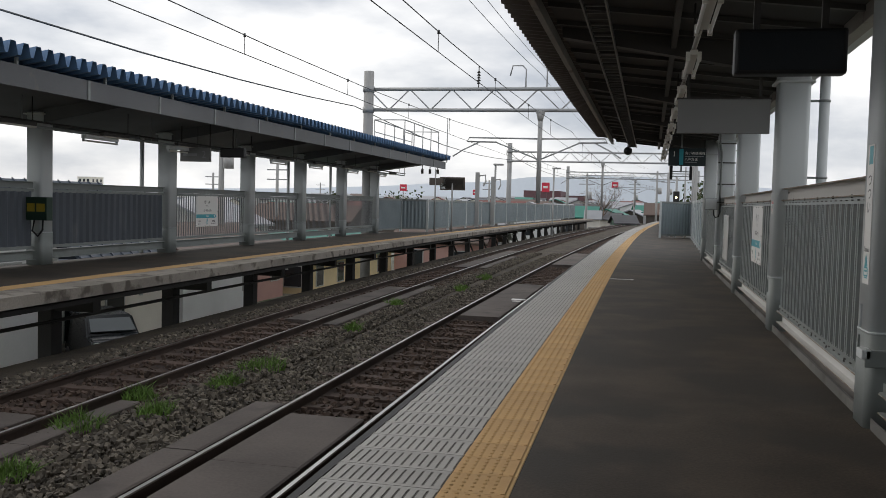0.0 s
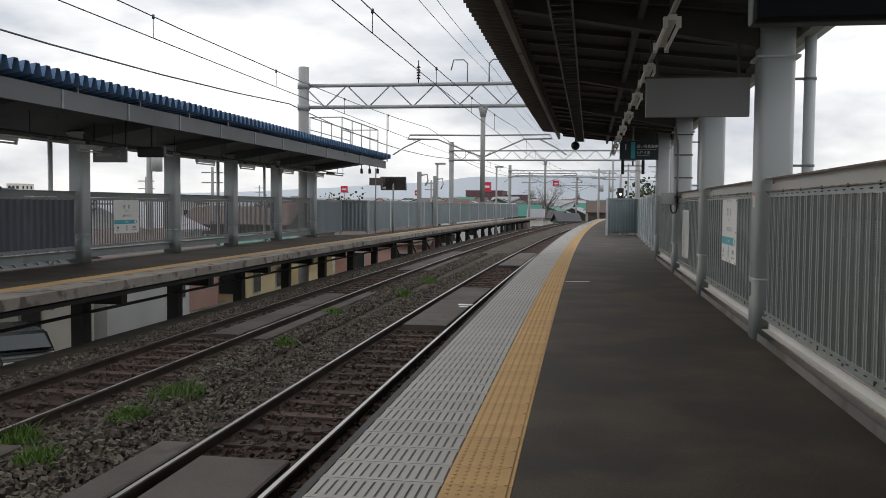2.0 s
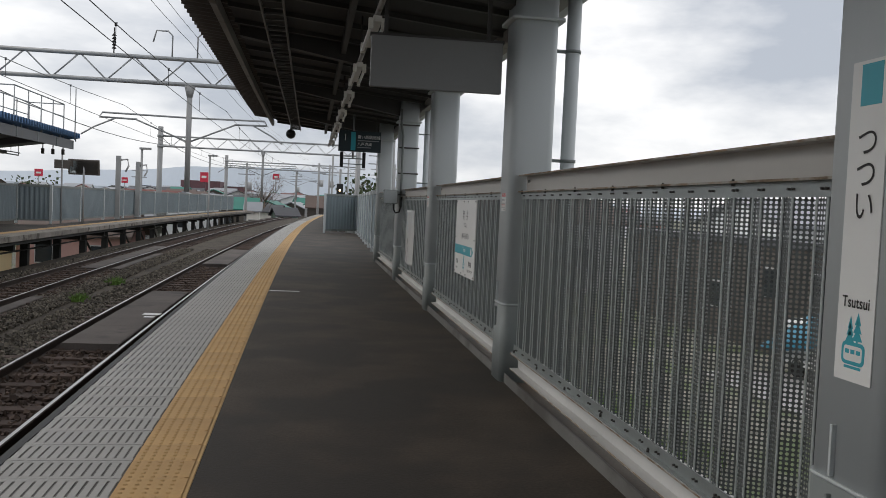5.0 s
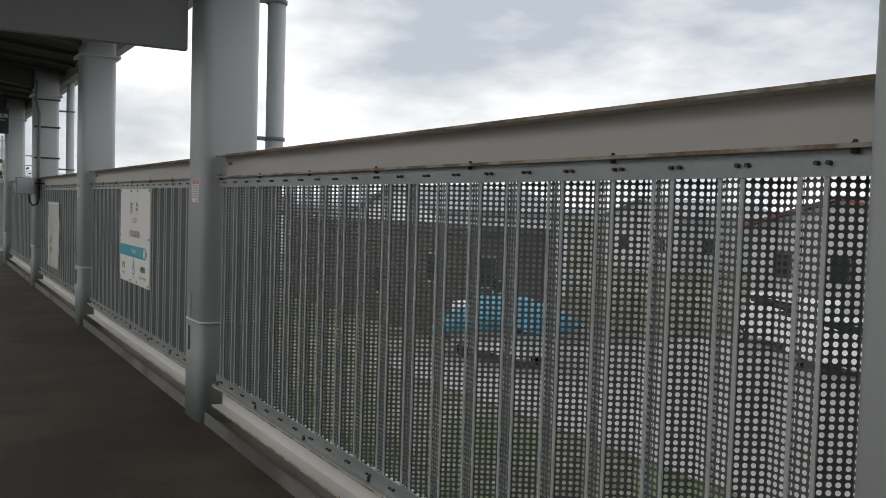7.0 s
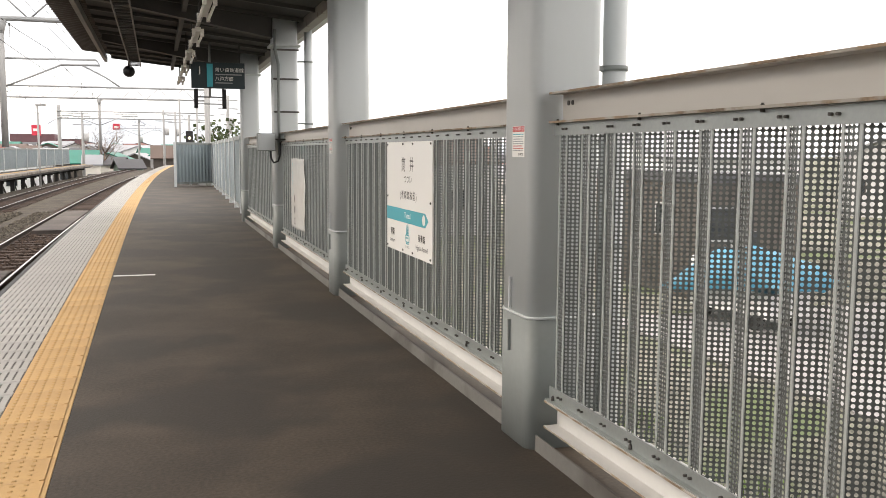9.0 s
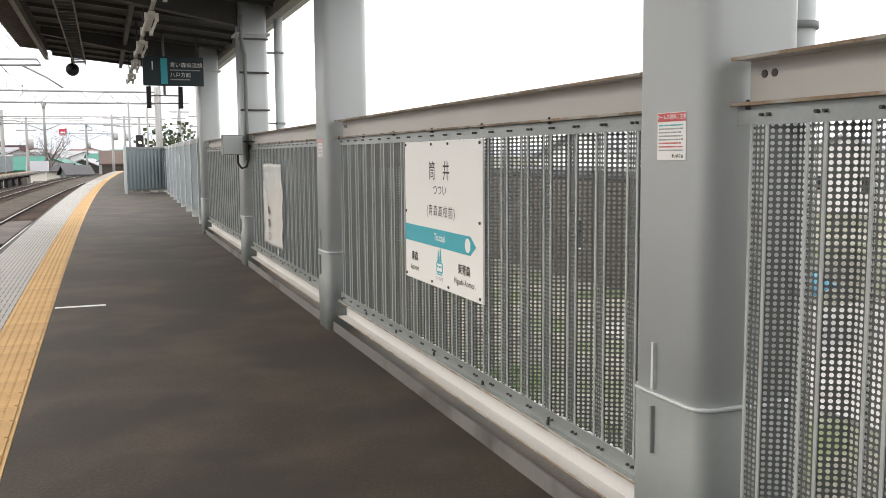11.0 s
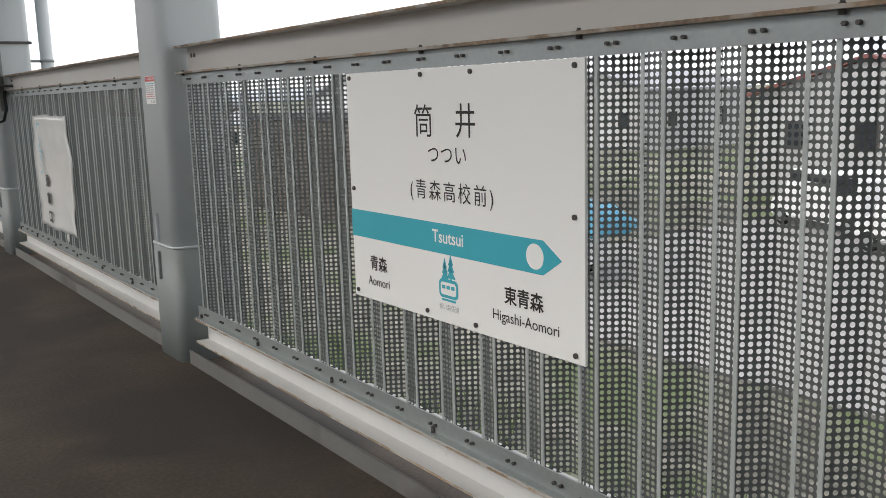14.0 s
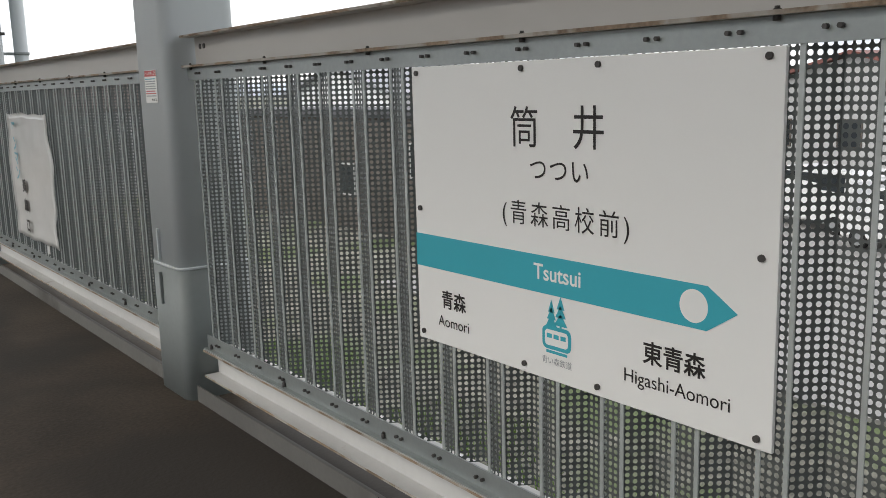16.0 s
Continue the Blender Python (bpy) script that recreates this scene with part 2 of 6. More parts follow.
def rod(bm, a, b, r, n=8, r2=None, slot=0):
    a, b = Vector(a), Vector(b)
    d = b - a
    q = d.to_track_quat("Z", "Y")
    r2 = r if r2 is None else r2
    ra = [bm.verts.new(a + q @ Vector((r * math.cos(2 * math.pi * i / n), r * math.sin(2 * math.pi * i / n), 0))) for i in range(n)]
    rb = [bm.verts.new(b + q @ Vector((r2 * math.cos(2 * math.pi * i / n), r2 * math.sin(2 * math.pi * i / n), 0))) for i in range(n)]
    for i in range(n):
        f = bm.faces.new((ra[i], ra[(i + 1) % n], rb[(i + 1) % n], rb[i]))
        f.smooth = True
        f.material_index = slot
    bm.faces.new(ra[::-1]).material_index = slot
    bm.faces.new(rb).material_index = slot


def rods(pairs, r, n=8):
    bm = bmesh.new()
    for a, b in pairs:
        rod(bm, a, b, r, n)
    return bm


def tube(points, r, n=6):
    """One bent bar of even thickness through the points."""
    bm = bmesh.new()
    pts = [Vector(p) for p in points]
    prev = None
    for i, p in enumerate(pts):
        d = pts[min(i + 1, len(pts) - 1)] - pts[max(i - 1, 0)]
        q = d.to_track_quat("Z", "Y" if abs(d.normalized().y) < 0.9 else "X")
        ring = [bm.verts.new(p + q @ Vector((r * math.cos(2 * math.pi * k / n), r * math.sin(2 * math.pi * k / n), 0))) for k in range(n)]
        if prev:
            for k in range(n):
                bm.faces.new((prev[k], prev[(k + 1) % n], ring[(k + 1) % n], ring[k])).smooth = True
        else:
            bm.faces.new(ring[::-1])
        prev = ring
    bm.faces.new(prev)
    bmesh.ops.recalc_face_normals(bm, faces=bm.faces)
    return bm


def sweep(profile, ys, fx, closed=True, slots=None, fz=None):
    """A profile of (dx, z) carried along y, shifted sideways by fx(y) and up by fz(y)."""
    bm = bmesh.new()
    rings = []
    for y in ys:
        dz = fz(y) if fz else 0.0
        rings.append([bm.verts.new((fx(y) + px, y, pz + dz)) for px, pz in profile])
    n = len(profile)
    for a, b in zip(rings[:-1], rings[1:]):
        for i in range(n if closed else n - 1):
            f = bm.faces.new((a[i], a[(i + 1) % n], b[(i + 1) % n], b[i]))
            if slots:
                f.material_index = slots[i]
    if closed:
        bm.faces.new(rings[0])
        bm.faces.new(rings[-1][::-1])
    bmesh.ops.recalc_face_normals(bm, faces=bm.faces)
    return bm


def span(a, b, step):
    n = max(1, round((b - a) / step))
    return [a + (b - a) * i / n for i in range(n + 1)]


def rounded(x0, x1, y0, y1, r, n=4):
    """Outline of a rounded rectangle, counterclockwise."""
    pts = []
    for cx, cy, a0 in ((x1 - r, y1 - r, 0), (x0 + r, y1 - r, 90), (x0 + r, y0 + r, 180), (x1 - r, y0 + r, 270)):
        for i in range(n + 1):
            a = radians(a0 + 90 * i / n)
            pts.append((cx + r * math.cos(a), cy + r * math.sin(a)))
    return pts


def column(bm, outline, z0, z1, slot=0):
    lo = [bm.verts.new((x, y, z0)) for x, y in outline]
    hi = [bm.verts.new((x, y, z1)) for x, y in outline]
    n = len(outline)
    for i in range(n):
        f = bm.faces.new((lo[i], lo[(i + 1) % n], hi[(i + 1) % n], hi[i]))
        f.smooth = True
        f.material_index = slot
    bm.faces.new(lo[::-1]).material_index = slot
    bm.faces.new(hi).material_index = slot


def near_curve(y):
    return -0.0165 * y + 0.00038 * y * y if y > 0 else -0.0165 * y


def far_curve(y):
    return -0.0290 * y + 0.00042 * y * y if y > 0 else -0.0290 * y


RAIL_Z = -0.87
EDGE = -1.36            # platform edge before the curve
NEAR_A, NEAR_B = -3.50, -2.43
FAR_D, FAR_C = -6.53, -5.46
COLUMNS = (-8.0, -3.35, 1.30, 5.90, 10.60, 15.25, 19.70, 24.70)
FENCE_X = 1.64


# ---- ground and the railway bed ----
bm = bmesh.new()
ys = span(-60, 140, 10) + [300, 900, 4500]
prof = [(-4500, -3.4), (-60, -3.4), (-12.5, -3.4), (-10.2, -2.4), (-8.4, -1.12), (-7.6, -1.03), (-6.0, -1.02), (-4.45, -1.03), (-1.9, -1.05), (-1.0, -1.2), (1.9, -1.4), (3.2, -3.4), (60, -3.4), (4500, -3.4)]
rings = []
for y in ys:
    yy = min(y, 140)
    rings.append([bm.verts.new((px + (near_curve(yy) if -7.9 < px < 3 else far_curve(yy) if -12 < px < 0 else 0) if abs(px) < 50 else px, y, pz)) for px, pz in prof])
for a, b in zip(rings[:-1], rings[1:]):
    for i in range(len(prof) - 1):
        f = bm.faces.new((a[i], a[i + 1], b[i + 1], b[i]))
        f.material_index = 1 if 3 <= i <= 9 else 0
tagged(part("ground", bm, [FIELD, BALLAST]), "grassy low ground with a ballast embankment for the tracks", "ground", kind="structure")

# ---- platform for track one ----
plat = thing("platform", "station platform with dark asphalt, grey plates and yellow tactile tiles", "platform", kind="structure")
ys = span(-16, 100, 2)
bm = bmesh.new()
wall = lambda y: 2.0 if y < 44 else 2.0 - min(1.0, (y - 44) / 1.5) * 1.3 + near_curve(y) - near_curve(44)
rings = [[bm.verts.new(c) for c in ((EDGE + 0.965 + near_curve(y), y, 0.0), (wall(y), y, 0.0), (wall(y), y, -0.35), (EDGE + 0.965 + near_curve(y), y, -0.35))] for y in ys]
for a, b in zip(rings[:-1], rings[1:]):
    for i in range(4):
        bm.faces.new((a[i], b[i], b[(i + 1) % 4], a[(i + 1) % 4]))
bmesh.ops.recalc_face_normals(bm, faces=bm.faces)
part("asphalt", bm, ASPHALT, plat)
part("edge_slab", sweep([(EDGE + 0.02, -0.012), (EDGE + 0.96, -0.012), (EDGE + 0.96, -0.34), (EDGE + 0.02, -0.34)], ys, near_curve), CONCRETE, plat)
part("edge_strip", sweep([(EDGE - 0.01, 0.002), (EDGE + 0.035, 0.002), (EDGE + 0.035, -0.10), (EDGE - 0.01, -0.10)], ys, near_curve), DARK, plat)
part("support_wall", sweep([(0.2, -0.3), (0.5, -0.3), (0.5, -1.6), (0.2, -1.6)], ys, near_curve), CONCRETE, plat)

# ---- tracks ----
def rail_profile(x):
    return [(x - 0.06, -0.14), (x + 0.06, -0.14), (x + 0.012, -0.11), (x + 0.012, -0.04), (x + 0.033, -0.03), (x + 0.033, -0.007), (x + 0.021, 0.0), (x - 0.017, 0.0), (x - 0.033, -0.007), (x - 0.033, -0.03), (x - 0.012, -0.04), (x - 0.012, -0.11)]


ys_rail = span(-16, 140, 2)
for name, pair, curve in (("near_track", (NEAR_A, NEAR_B), near_curve), ("far_track", (FAR_D, FAR_C), far_curve)):
    tr = thing(name, "railway track with rusty rails on brown sleepers in ballast", "track", kind="structure")
    for x in pair:
        part("rail", sweep([(px, pz + RAIL_Z) for px, pz in rail_profile(x)], ys_rail, curve, slots=[0, 0, 0, 0, 0, 0, 1, 0, 0, 0, 0, 0]), [RAIL_SIDE, RAIL_HEAD], tr)
    mid = sum(pair) / 2
    first = part("sleeper", boxed(-1.0, 1.0, -0.10, 0.10, -0.14, 0.0, bevel=0.012), SLEEPER, tr)
    ys_s = span(2.0, 92, 0.62)
    for i, y in enumerate(ys_s):
        m = pose(mid + curve(y), y, RAIL_Z - 0.115, rz=random.uniform(-0.6, 0.6))
        if i == 0:
            first.matrix_basis = m
        else:
            same_mesh(first, m, tr)
    part("bed", sweep([(mid - 0.95, -1.02), (mid + 0.95, -1.02), (mid + 0.95, -1.06), (mid - 0.95, -1.06)], ys_rail, curve), EARTH, tr)

# ---- columns of the platform roof ----
DEPTH = 0.36


def canopy_column(y, x0, sign, top, group, label):
    """A column with rounded corners, a sleeve round its foot and a collar near its top. sign: side that the fence is on."""
    c = thing("canopy_column", label, "column", group, at=pose(x0, y, 0))
    w = 0.34 * sign
    lo, hi = min(0, w), max(0, w)
    bm = bmesh.new()
    column(bm, rounded(lo, hi, 0, DEPTH, 0.055), 0.60, top)
    part("shaft", bm, PAINT, c)
    bm = bmesh.new()
    column(bm, rounded(lo - 0.005, hi + 0.005, -0.005, DEPTH + 0.005, 0.058), 0.0, 0.60)
    part("foot_sleeve", bm, PAINT_LOW, c)
    bm = bmesh.new()
    column(bm, rounded(lo - 0.007, hi + 0.007, -0.007, DEPTH + 0.007, 0.06), 0.60, 0.612)
    part("sleeve_rim", bm, PAINT, c)
    bm = bmesh.new()
    column(bm, rounded(lo - 0.04, hi + 0.04, -0.04, DEPTH + 0.04, 0.03), 2.80, 2.825)
    part("collar", bm, PAINT, c)
    return c


def roof_z(x):
    return 3.40 - 0.105 * x


CAN_Y0, CAN_Y1 = -4.0, 29.2
for y in COLUMNS[1:]:
    canopy_column(y, 1.50, 1, roof_z(1.6) - 0.02, "columns of the near roof", "grey painted steel column of the platform roof")

# unseen wall behind the camera, added to keep southern light off the platform
tagged(part("wall_south", boxed(EDGE + 0.3, 2.2, -1.75, -1.55, 0, 3.5), CONCRETE), "unseen plain grey wall added behind the start to block light", "wall", kind="structure")

# unseen wall added to darken floor and fence near the start
tagged(part("wall_east", boxed(1.76, 1.92, -1.5, 5.5, 0, 3.16), CONCRETE), "unseen plain grey wall added beside the start to block light", "wall", kind="structure")

# ---- roof over the near platform ----
roof = thing("platform_roof", "dark corrugated platform roof on steel beams", "roof", kind="structure")


def folded(y0, y1, pitch, x_in, x_out, zf, depth, mat, parent, name):
    """A folded sheet roof: ridges run across, teeth show along the outer edge."""
    n = int((y1 - y0) / pitch)
    bm = bmesh.new()
    prev = None
    for i in range(n):
        y = y0 + i * pitch
        for dy, up in ((0, 0), (0.18, 0), (0.40, 1), (0.78, 1)):
            yy = y + dy * pitch
            xo = x_out(yy)
            cur = (bm.verts.new((xo, yy, zf(xo) + up * depth)), bm.verts.new((x_in, yy, zf(x_in) + up * depth)))
            if prev:
                bm.faces.new((prev[0], cur[0], cur[1], prev[1]))
            prev = cur
    ob = part(name, bm, mat, parent)
    so = ob.modifiers.new("thickness", "SOLIDIFY")
    so.thickness = 0.004
    return ob


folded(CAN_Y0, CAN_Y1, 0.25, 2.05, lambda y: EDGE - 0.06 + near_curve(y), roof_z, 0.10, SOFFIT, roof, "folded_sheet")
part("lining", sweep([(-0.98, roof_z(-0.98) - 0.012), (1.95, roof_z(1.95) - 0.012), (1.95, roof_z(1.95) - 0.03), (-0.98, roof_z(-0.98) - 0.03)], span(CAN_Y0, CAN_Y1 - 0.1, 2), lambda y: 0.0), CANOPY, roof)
chan = [(-1.05, -0.02), (-0.985, -0.02), (-0.985, -0.15), (-1.05, -0.15)]
for k in range(8):
    a, b = CAN_Y0 + 4.4 * k, min(CAN_Y0 + 4.4 * (k + 1) - 0.02, CAN_Y1 - 0.05)
    part("edge_channel", sweep([(px, roof_z(-1.0) + pz) for px, pz in chan], span(a, b, 1.1), lambda y: 0.5 * near_curve(y)), CHANNEL, roof)
for y in span(CAN_Y0 + 0.3, CAN_Y1 - 0.3, 0.93):
    bm = bmesh.new()
    box(bm, -0.98, 1.9, -0.03, 0.03, -0.05, 0.0)
    for v in bm.verts:
        v.co.z += roof_z(v.co.x) - 0.03
        v.co.y += y
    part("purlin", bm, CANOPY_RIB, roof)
for y in COLUMNS[1:]:
    bm = bmesh.new()
    yc = y + 0.155
    top = [bm.verts.new((x, yc + s * 0.09, roof_z(x) - 0.03)) for x in (-0.95, 1.55) for s in (-1, 1)]
    bot = [bm.verts.new((x, yc + s * 0.09, roof_z(x) - 0.03 - d)) for x, d in ((-0.95, 0.12), (1.55, 0.30)) for s in (-1, 1)]
    for q in ((top[0], top[1], top[3], top[2]), (bot[0], bot[1], bot[3], bot[2]), (top[0], top[2], bot[2], bot[0]), (top[1], top[3], bot[3], bot[1]), (top[0], top[1], bot[1], bot[0]), (top[2], top[3], bot[3], bot[2])):
        bm.faces.new(q)
    bmesh.ops.recalc_face_normals(bm, faces=bm.faces)
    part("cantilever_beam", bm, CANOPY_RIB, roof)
part("eave_beam", boxed(1.90, 2.02, CAN_Y0, CAN_Y1, roof_z(1.9) - 0.17, roof_z(1.9) - 0.03), CHANNEL, roof)
part("gutter", boxed(2.03, 2.17, CAN_Y0, CAN_Y1, roof_z(2.0) - 0.12, roof_z(2.0) + 0.01, bevel=0.02), PAINT, roof)
part("middle_channel", boxed(0.30, 0.36, CAN_Y0, CAN_Y1 - 0.2, roof_z(0.36) - 0.16, roof_z(0.36) - 0.035), CANOPY_RIB, roof)

# drain pipes beside every second column
for y in (1.30, 10.60, 19.70):
    dp = thing("drain_pipe", "grey plastic drain pipe beside the column", "pipe", "drain pipes")
    part("pipe", rods([((2.02, y + 0.24, -1.0), (2.02, y + 0.24, roof_z(2.0) - 0.12))], 0.057, 16), PAINT, dp)
    for z in (0.9, 1.75, 2.62):
        bm = bmesh.new()
        rod(bm, (2.02, y + 0.24, z - 0.012), (2.02, y + 0.24, z + 0.012), 0.066, 16)
        box(bm, 1.80, 2.0, y + 0.225, y + 0.255, z - 0.012, z + 0.012)
        part("clamp", bm, PAINT_LOW, dp)

# cable ladder under the roof
LADDER = material("ladder_steel", (0.13, 0.13, 0.128), 0.5, metal=0.4, spread=0.2, scale=6)
lad = thing("cable_ladder", "galvanised cable ladder hung under the roof", "cable ladder")
LX = (-0.53, -0.31)
lz = 3.20
for x in LX:
    part("side_rail", sweep([(x, lz), (x + 0.018, lz), (x + 0.018, lz + 0.06), (x, lz + 0.06)], span(CAN_Y0, CAN_Y1 - 0.8, 3), lambda y: 0.25 * near_curve(y)), LADDER, lad)
rung = None
for y in span(0, CAN_Y1 - 1, 0.3):
    if rung is None:
        rung = part("rung", boxed(LX[0] + 0.02, LX[1] - 0.002, -0.012, 0.012, lz + 0.01, lz + 0.03), LADDER, lad)
        rung.matrix_basis = pose(0.25 * near_curve(y), y, 0)
    else:
        same_mesh(rung, pose(0.25 * near_curve(y), y, 0), lad)

# lamp line
def lamp_x(y):
    return 0.55 + 0.6 * near_curve(y)


line = thing("lamp_conduit", "steel conduit that carries the platform lamps", "conduit")
part("pipe", tube([(lamp_x(y), y, 2.86) for y in span(CAN_Y0, CAN_Y1 - 1.0, 3)], 0.024, 8), CHANNEL, line)
for y in span(CAN_Y0 + 1.2, CAN_Y1 - 2, 2.33):
    part("hanger", rods([((lamp_x(y), y, 2.86), (lamp_x(y), y, roof_z(0.52) - 0.05))], 0.010, 6), CANOPY_RIB, line)


def strip_lamp(y, x=0.52, z=2.84):
    l = thing("fluorescent_lamp", "unlit white twin-tube fluorescent lamp on the conduit", "lamp", "platform lamps", at=pose(x, y, z))
    bm = bmesh.new()
    box(bm, -0.035, 0.035, -0.62, 0.62, -0.055, -0.005, bevel=0.006)
    part("housing", bm, TUBE, l)
    for s in (-1, 1):
        part("tube", rods([((0.05 * s, -0.58, -0.085), (0.05 * s, 0.58, -0.085))], 0.015, 10), WHITE, l)
        for e in (-1, 1):
            part("socket", boxed(0.05 * s - 0.020, 0.05 * s + 0.020, 0.58 * e - 0.02, 0.58 * e + 0.02, -0.11, -0.02, bevel=0.006), TUBE, l)
    return l


lamp = strip_lamp(-3.05, lamp_x(-3.05))
for k in range(1, 13):
    yk = -3.05 + 2.45 * k
    copy_thing(lamp, pose(lamp_x(yk), yk, 2.84))


# ---- fence of the near platform ----
def perforated(length, height, pitch=0.0168, unit=0.22, hole=0.0073, sides=8):
    """A folded sheet full of round holes, along y from 0, up from 0. Returns vertices and faces."""
    prof = [(0.0, 0.030), (0.062, 0.030), (0.10, -0.034), (0.162, -0.034), (0.2, 0.030)]
    units = int(length / unit)
    cells = []
    k = unit / 0.2
    s = pitch / 0.02
    for u in range(units):
        for (y0, d0), (y1, d1), n in ((prof[0], prof[1], 3.3), (prof[1], prof[2], 3.6), (prof[2], prof[3], 3.3), (prof[3], prof[4], 3.6)):
            n = max(1, round(n / s))
            for i in range(n):
                a, b = i / n, (i + 1) / n
                cells.append(((u * 0.2 + y0 + (y1 - y0) * a) * k, d0 + (d1 - d0) * a, (u * 0.2 + y0 + (y1 - y0) * b) * k, d0 + (d1 - d0) * b))
    rows = int(height / pitch)
    ring = [(math.cos(2 * math.pi * (i + 0.5) / sides), math.sin(2 * math.pi * (i + 0.5) / sides)) for i in range(sides)]
    verts, faces = [], []
    for ya, da, yb, db in cells:
        w = math.hypot(yb - ya, db - da)
        cy, cd = (ya + yb) / 2, (da + db) / 2
        uy, ud = (yb - ya) / w, (db - da) / w
        r = min(hole * s, w * 0.42)
        for j in range(rows):
            z0, z1 = j * pitch, (j + 1) * pitch
            zc = (z0 + z1) / 2
            o = len(verts)
            verts += [(db, yb, z1), (da, ya, z1), (da, ya, z0), (db, yb, z0)]
            verts += [(cd + ud * r * c, cy + uy * r * c, zc + r * q) for c, q in ring]
            for e in range(4):
                p, q = o + 4 + 2 * e, o + 4 + 2 * e + 1
                nq = o + 4 + (2 * e + 2) % 8
                faces.append((o + e, q, p))
                faces.append((o + e, o + (e + 1) % 4, nq, q))
    return verts, faces


def sheet_mesh(name, length, height, **kw):
    v, f = perforated(length, height, **kw)
    me = bpy.data.meshes.new(name)
    me.from_pydata(v, [], f)
    me.materials.append(SHEET)
    return me


SHEET_FAR = material("perforated_sheet_aged", (0.085, 0.100, 0.112), 0.5, metal=0.3, spread=0.1, scale=5)
Z_LOW, Z_HIGH = 0.275, 1.42     # the sheet between its two angles
FINE_SHEET = sheet_mesh("perforated_sheet", 4.4, Z_HIGH - Z_LOW + 0.02)
COARSE_SHEET = sheet_mesh("perforated_sheet_far", 4.4, Z_HIGH - Z_LOW + 0.02, pitch=0.04, unit=0.22, hole=0.0064)
COARSE_SHEET.materials.clear()
COARSE_SHEET.materials.append(SHEET_FAR)


def h_beam(x, z0, z1, flange, web=0.010, t=0.009):
    """Outline of an H section that stands upright, its web facing the platform."""
    a, b = x - flange / 2, x + flange / 2
    return [(a, z0), (b, z0), (b, z0 + t), (x + web / 2, z0 + t), (x + web / 2, z1 - t), (b, z1 - t), (b, z1), (a, z1), (a, z1 - t), (x - web / 2, z1 - t), (x - web / 2, z0 + t), (a, z0 + t)]


EDGE_SLOTS = [0, 0, 0, 0, 0, 0, 0, 1, 0, 0, 0, 1]


def fence_bay(y0, y1, fx=None, sheet=None, detail=True):
    """One bay between two columns: H beams above and below, angles, a folded perforated sheet, bolts and a kick angle."""
    fx = fx or (lambda y: 0.0)
    f = thing("fence_bay", "galvanised perforated steel fence between grey beams", "fence", "bays of the near fence")
    ys = [y0, y1] if detail else span(y0, y1, 2.5)
    part("top_beam", sweep(h_beam(FENCE_X, 1.478, 1.612, 0.145), ys, fx, slots=EDGE_SLOTS), [BEAM, RUST], f)
    # bays near the start get a darker beam colour in place of dimmer light
    part("bottom_beam", sweep(h_beam(FENCE_X, 0.108, 0.236, 0.145), ys, fx, slots=EDGE_SLOTS), [PAINT_LOW if not detail else BEAM_LOW, RUST], f)
    # angles take the darker tone, their shade painted into the colour
    part("top_angle", sweep([(FENCE_X - 0.047, 1.425), (FENCE_X - 0.040, 1.425), (FENCE_X - 0.040, 1.470), (FENCE_X + 0.03, 1.470), (FENCE_X + 0.03, 1.477), (FENCE_X - 0.047, 1.477)], ys, fx), GALV_SHADED, f)
    part("bottom_angle", sweep([(FENCE_X - 0.068, 0.238), (FENCE_X + 0.02, 0.238), (FENCE_X + 0.02, 0.244), (FENCE_X - 0.040, 0.244), (FENCE_X - 0.040, 0.300), (FENCE_X - 0.047, 0.300), (FENCE_X - 0.047, 0.244), (FENCE_X - 0.068, 0.244)], ys, fx), GALV_SHADED, f)
    part("kick_angle", sweep([(FENCE_X - 0.112, 0.002), (FENCE_X - 0.020, 0.002), (FENCE_X - 0.020, 0.009), (FENCE_X - 0.104, 0.009), (FENCE_X - 0.104, 0.075), (FENCE_X - 0.112, 0.075)], ys, fx), ANGLE, f)
    if sheet:
        s = new("perforated_sheet", sheet)
        s.parent = f
        s.matrix_basis = Matrix.Translation((FENCE_X, y0 + 0.01, Z_LOW)) @ Matrix.Diagonal((1, (y1 - y0 - 0.02) / 4.4, 1, 1))
    # added bright strips paint the sky sheen onto the crests of the sheet
    if sheet is FINE_SHEET:
        k = (y1 - y0 - 0.02) / 4.4
        strip = None
        for u in range(20):
            m = pose(FENCE_X - 0.0365, y0 + 0.01 + (0.22 * u + 0.1441) * k, Z_LOW)
            if strip is None:
                bm = bmesh.new()
                for a0, b0 in ((-0.038, -0.027), (0.027, 0.038)):
                    box(bm, -0.004, 0.0, a0 * k, b0 * k, 0.0, Z_HIGH - Z_LOW + 0.01)
                strip = part("rib_strip", bm, GALV_LIT, f)
                strip.matrix_basis = m
            else:
                same_mesh(strip, m, f)
    if detail:
        bolt = None
        for z, step, dx in ((1.452, 0.2, -0.052), (0.272, 0.2, -0.052)):
            for y in span(y0 + 0.12, y1 - 0.12, step):
                for d in (-0.014, 0.014):
                    m = pose(FENCE_X + dx, y + d, z)
                    if bolt is None:
                        bolt = part("bolt", rods([((0.008, 0, 0), (-0.006, 0, 0))], 0.0053, 6), BOLT, f)
                        bolt.matrix_basis = m
                    else:
                        same_mesh(bolt, m, f)
        clip = None
        for z in (1.472, 0.242):
            for y in span(y0 + 0.05, y1 - 0.05, 0.66):
                m = pose(FENCE_X - 0.052, y, z)
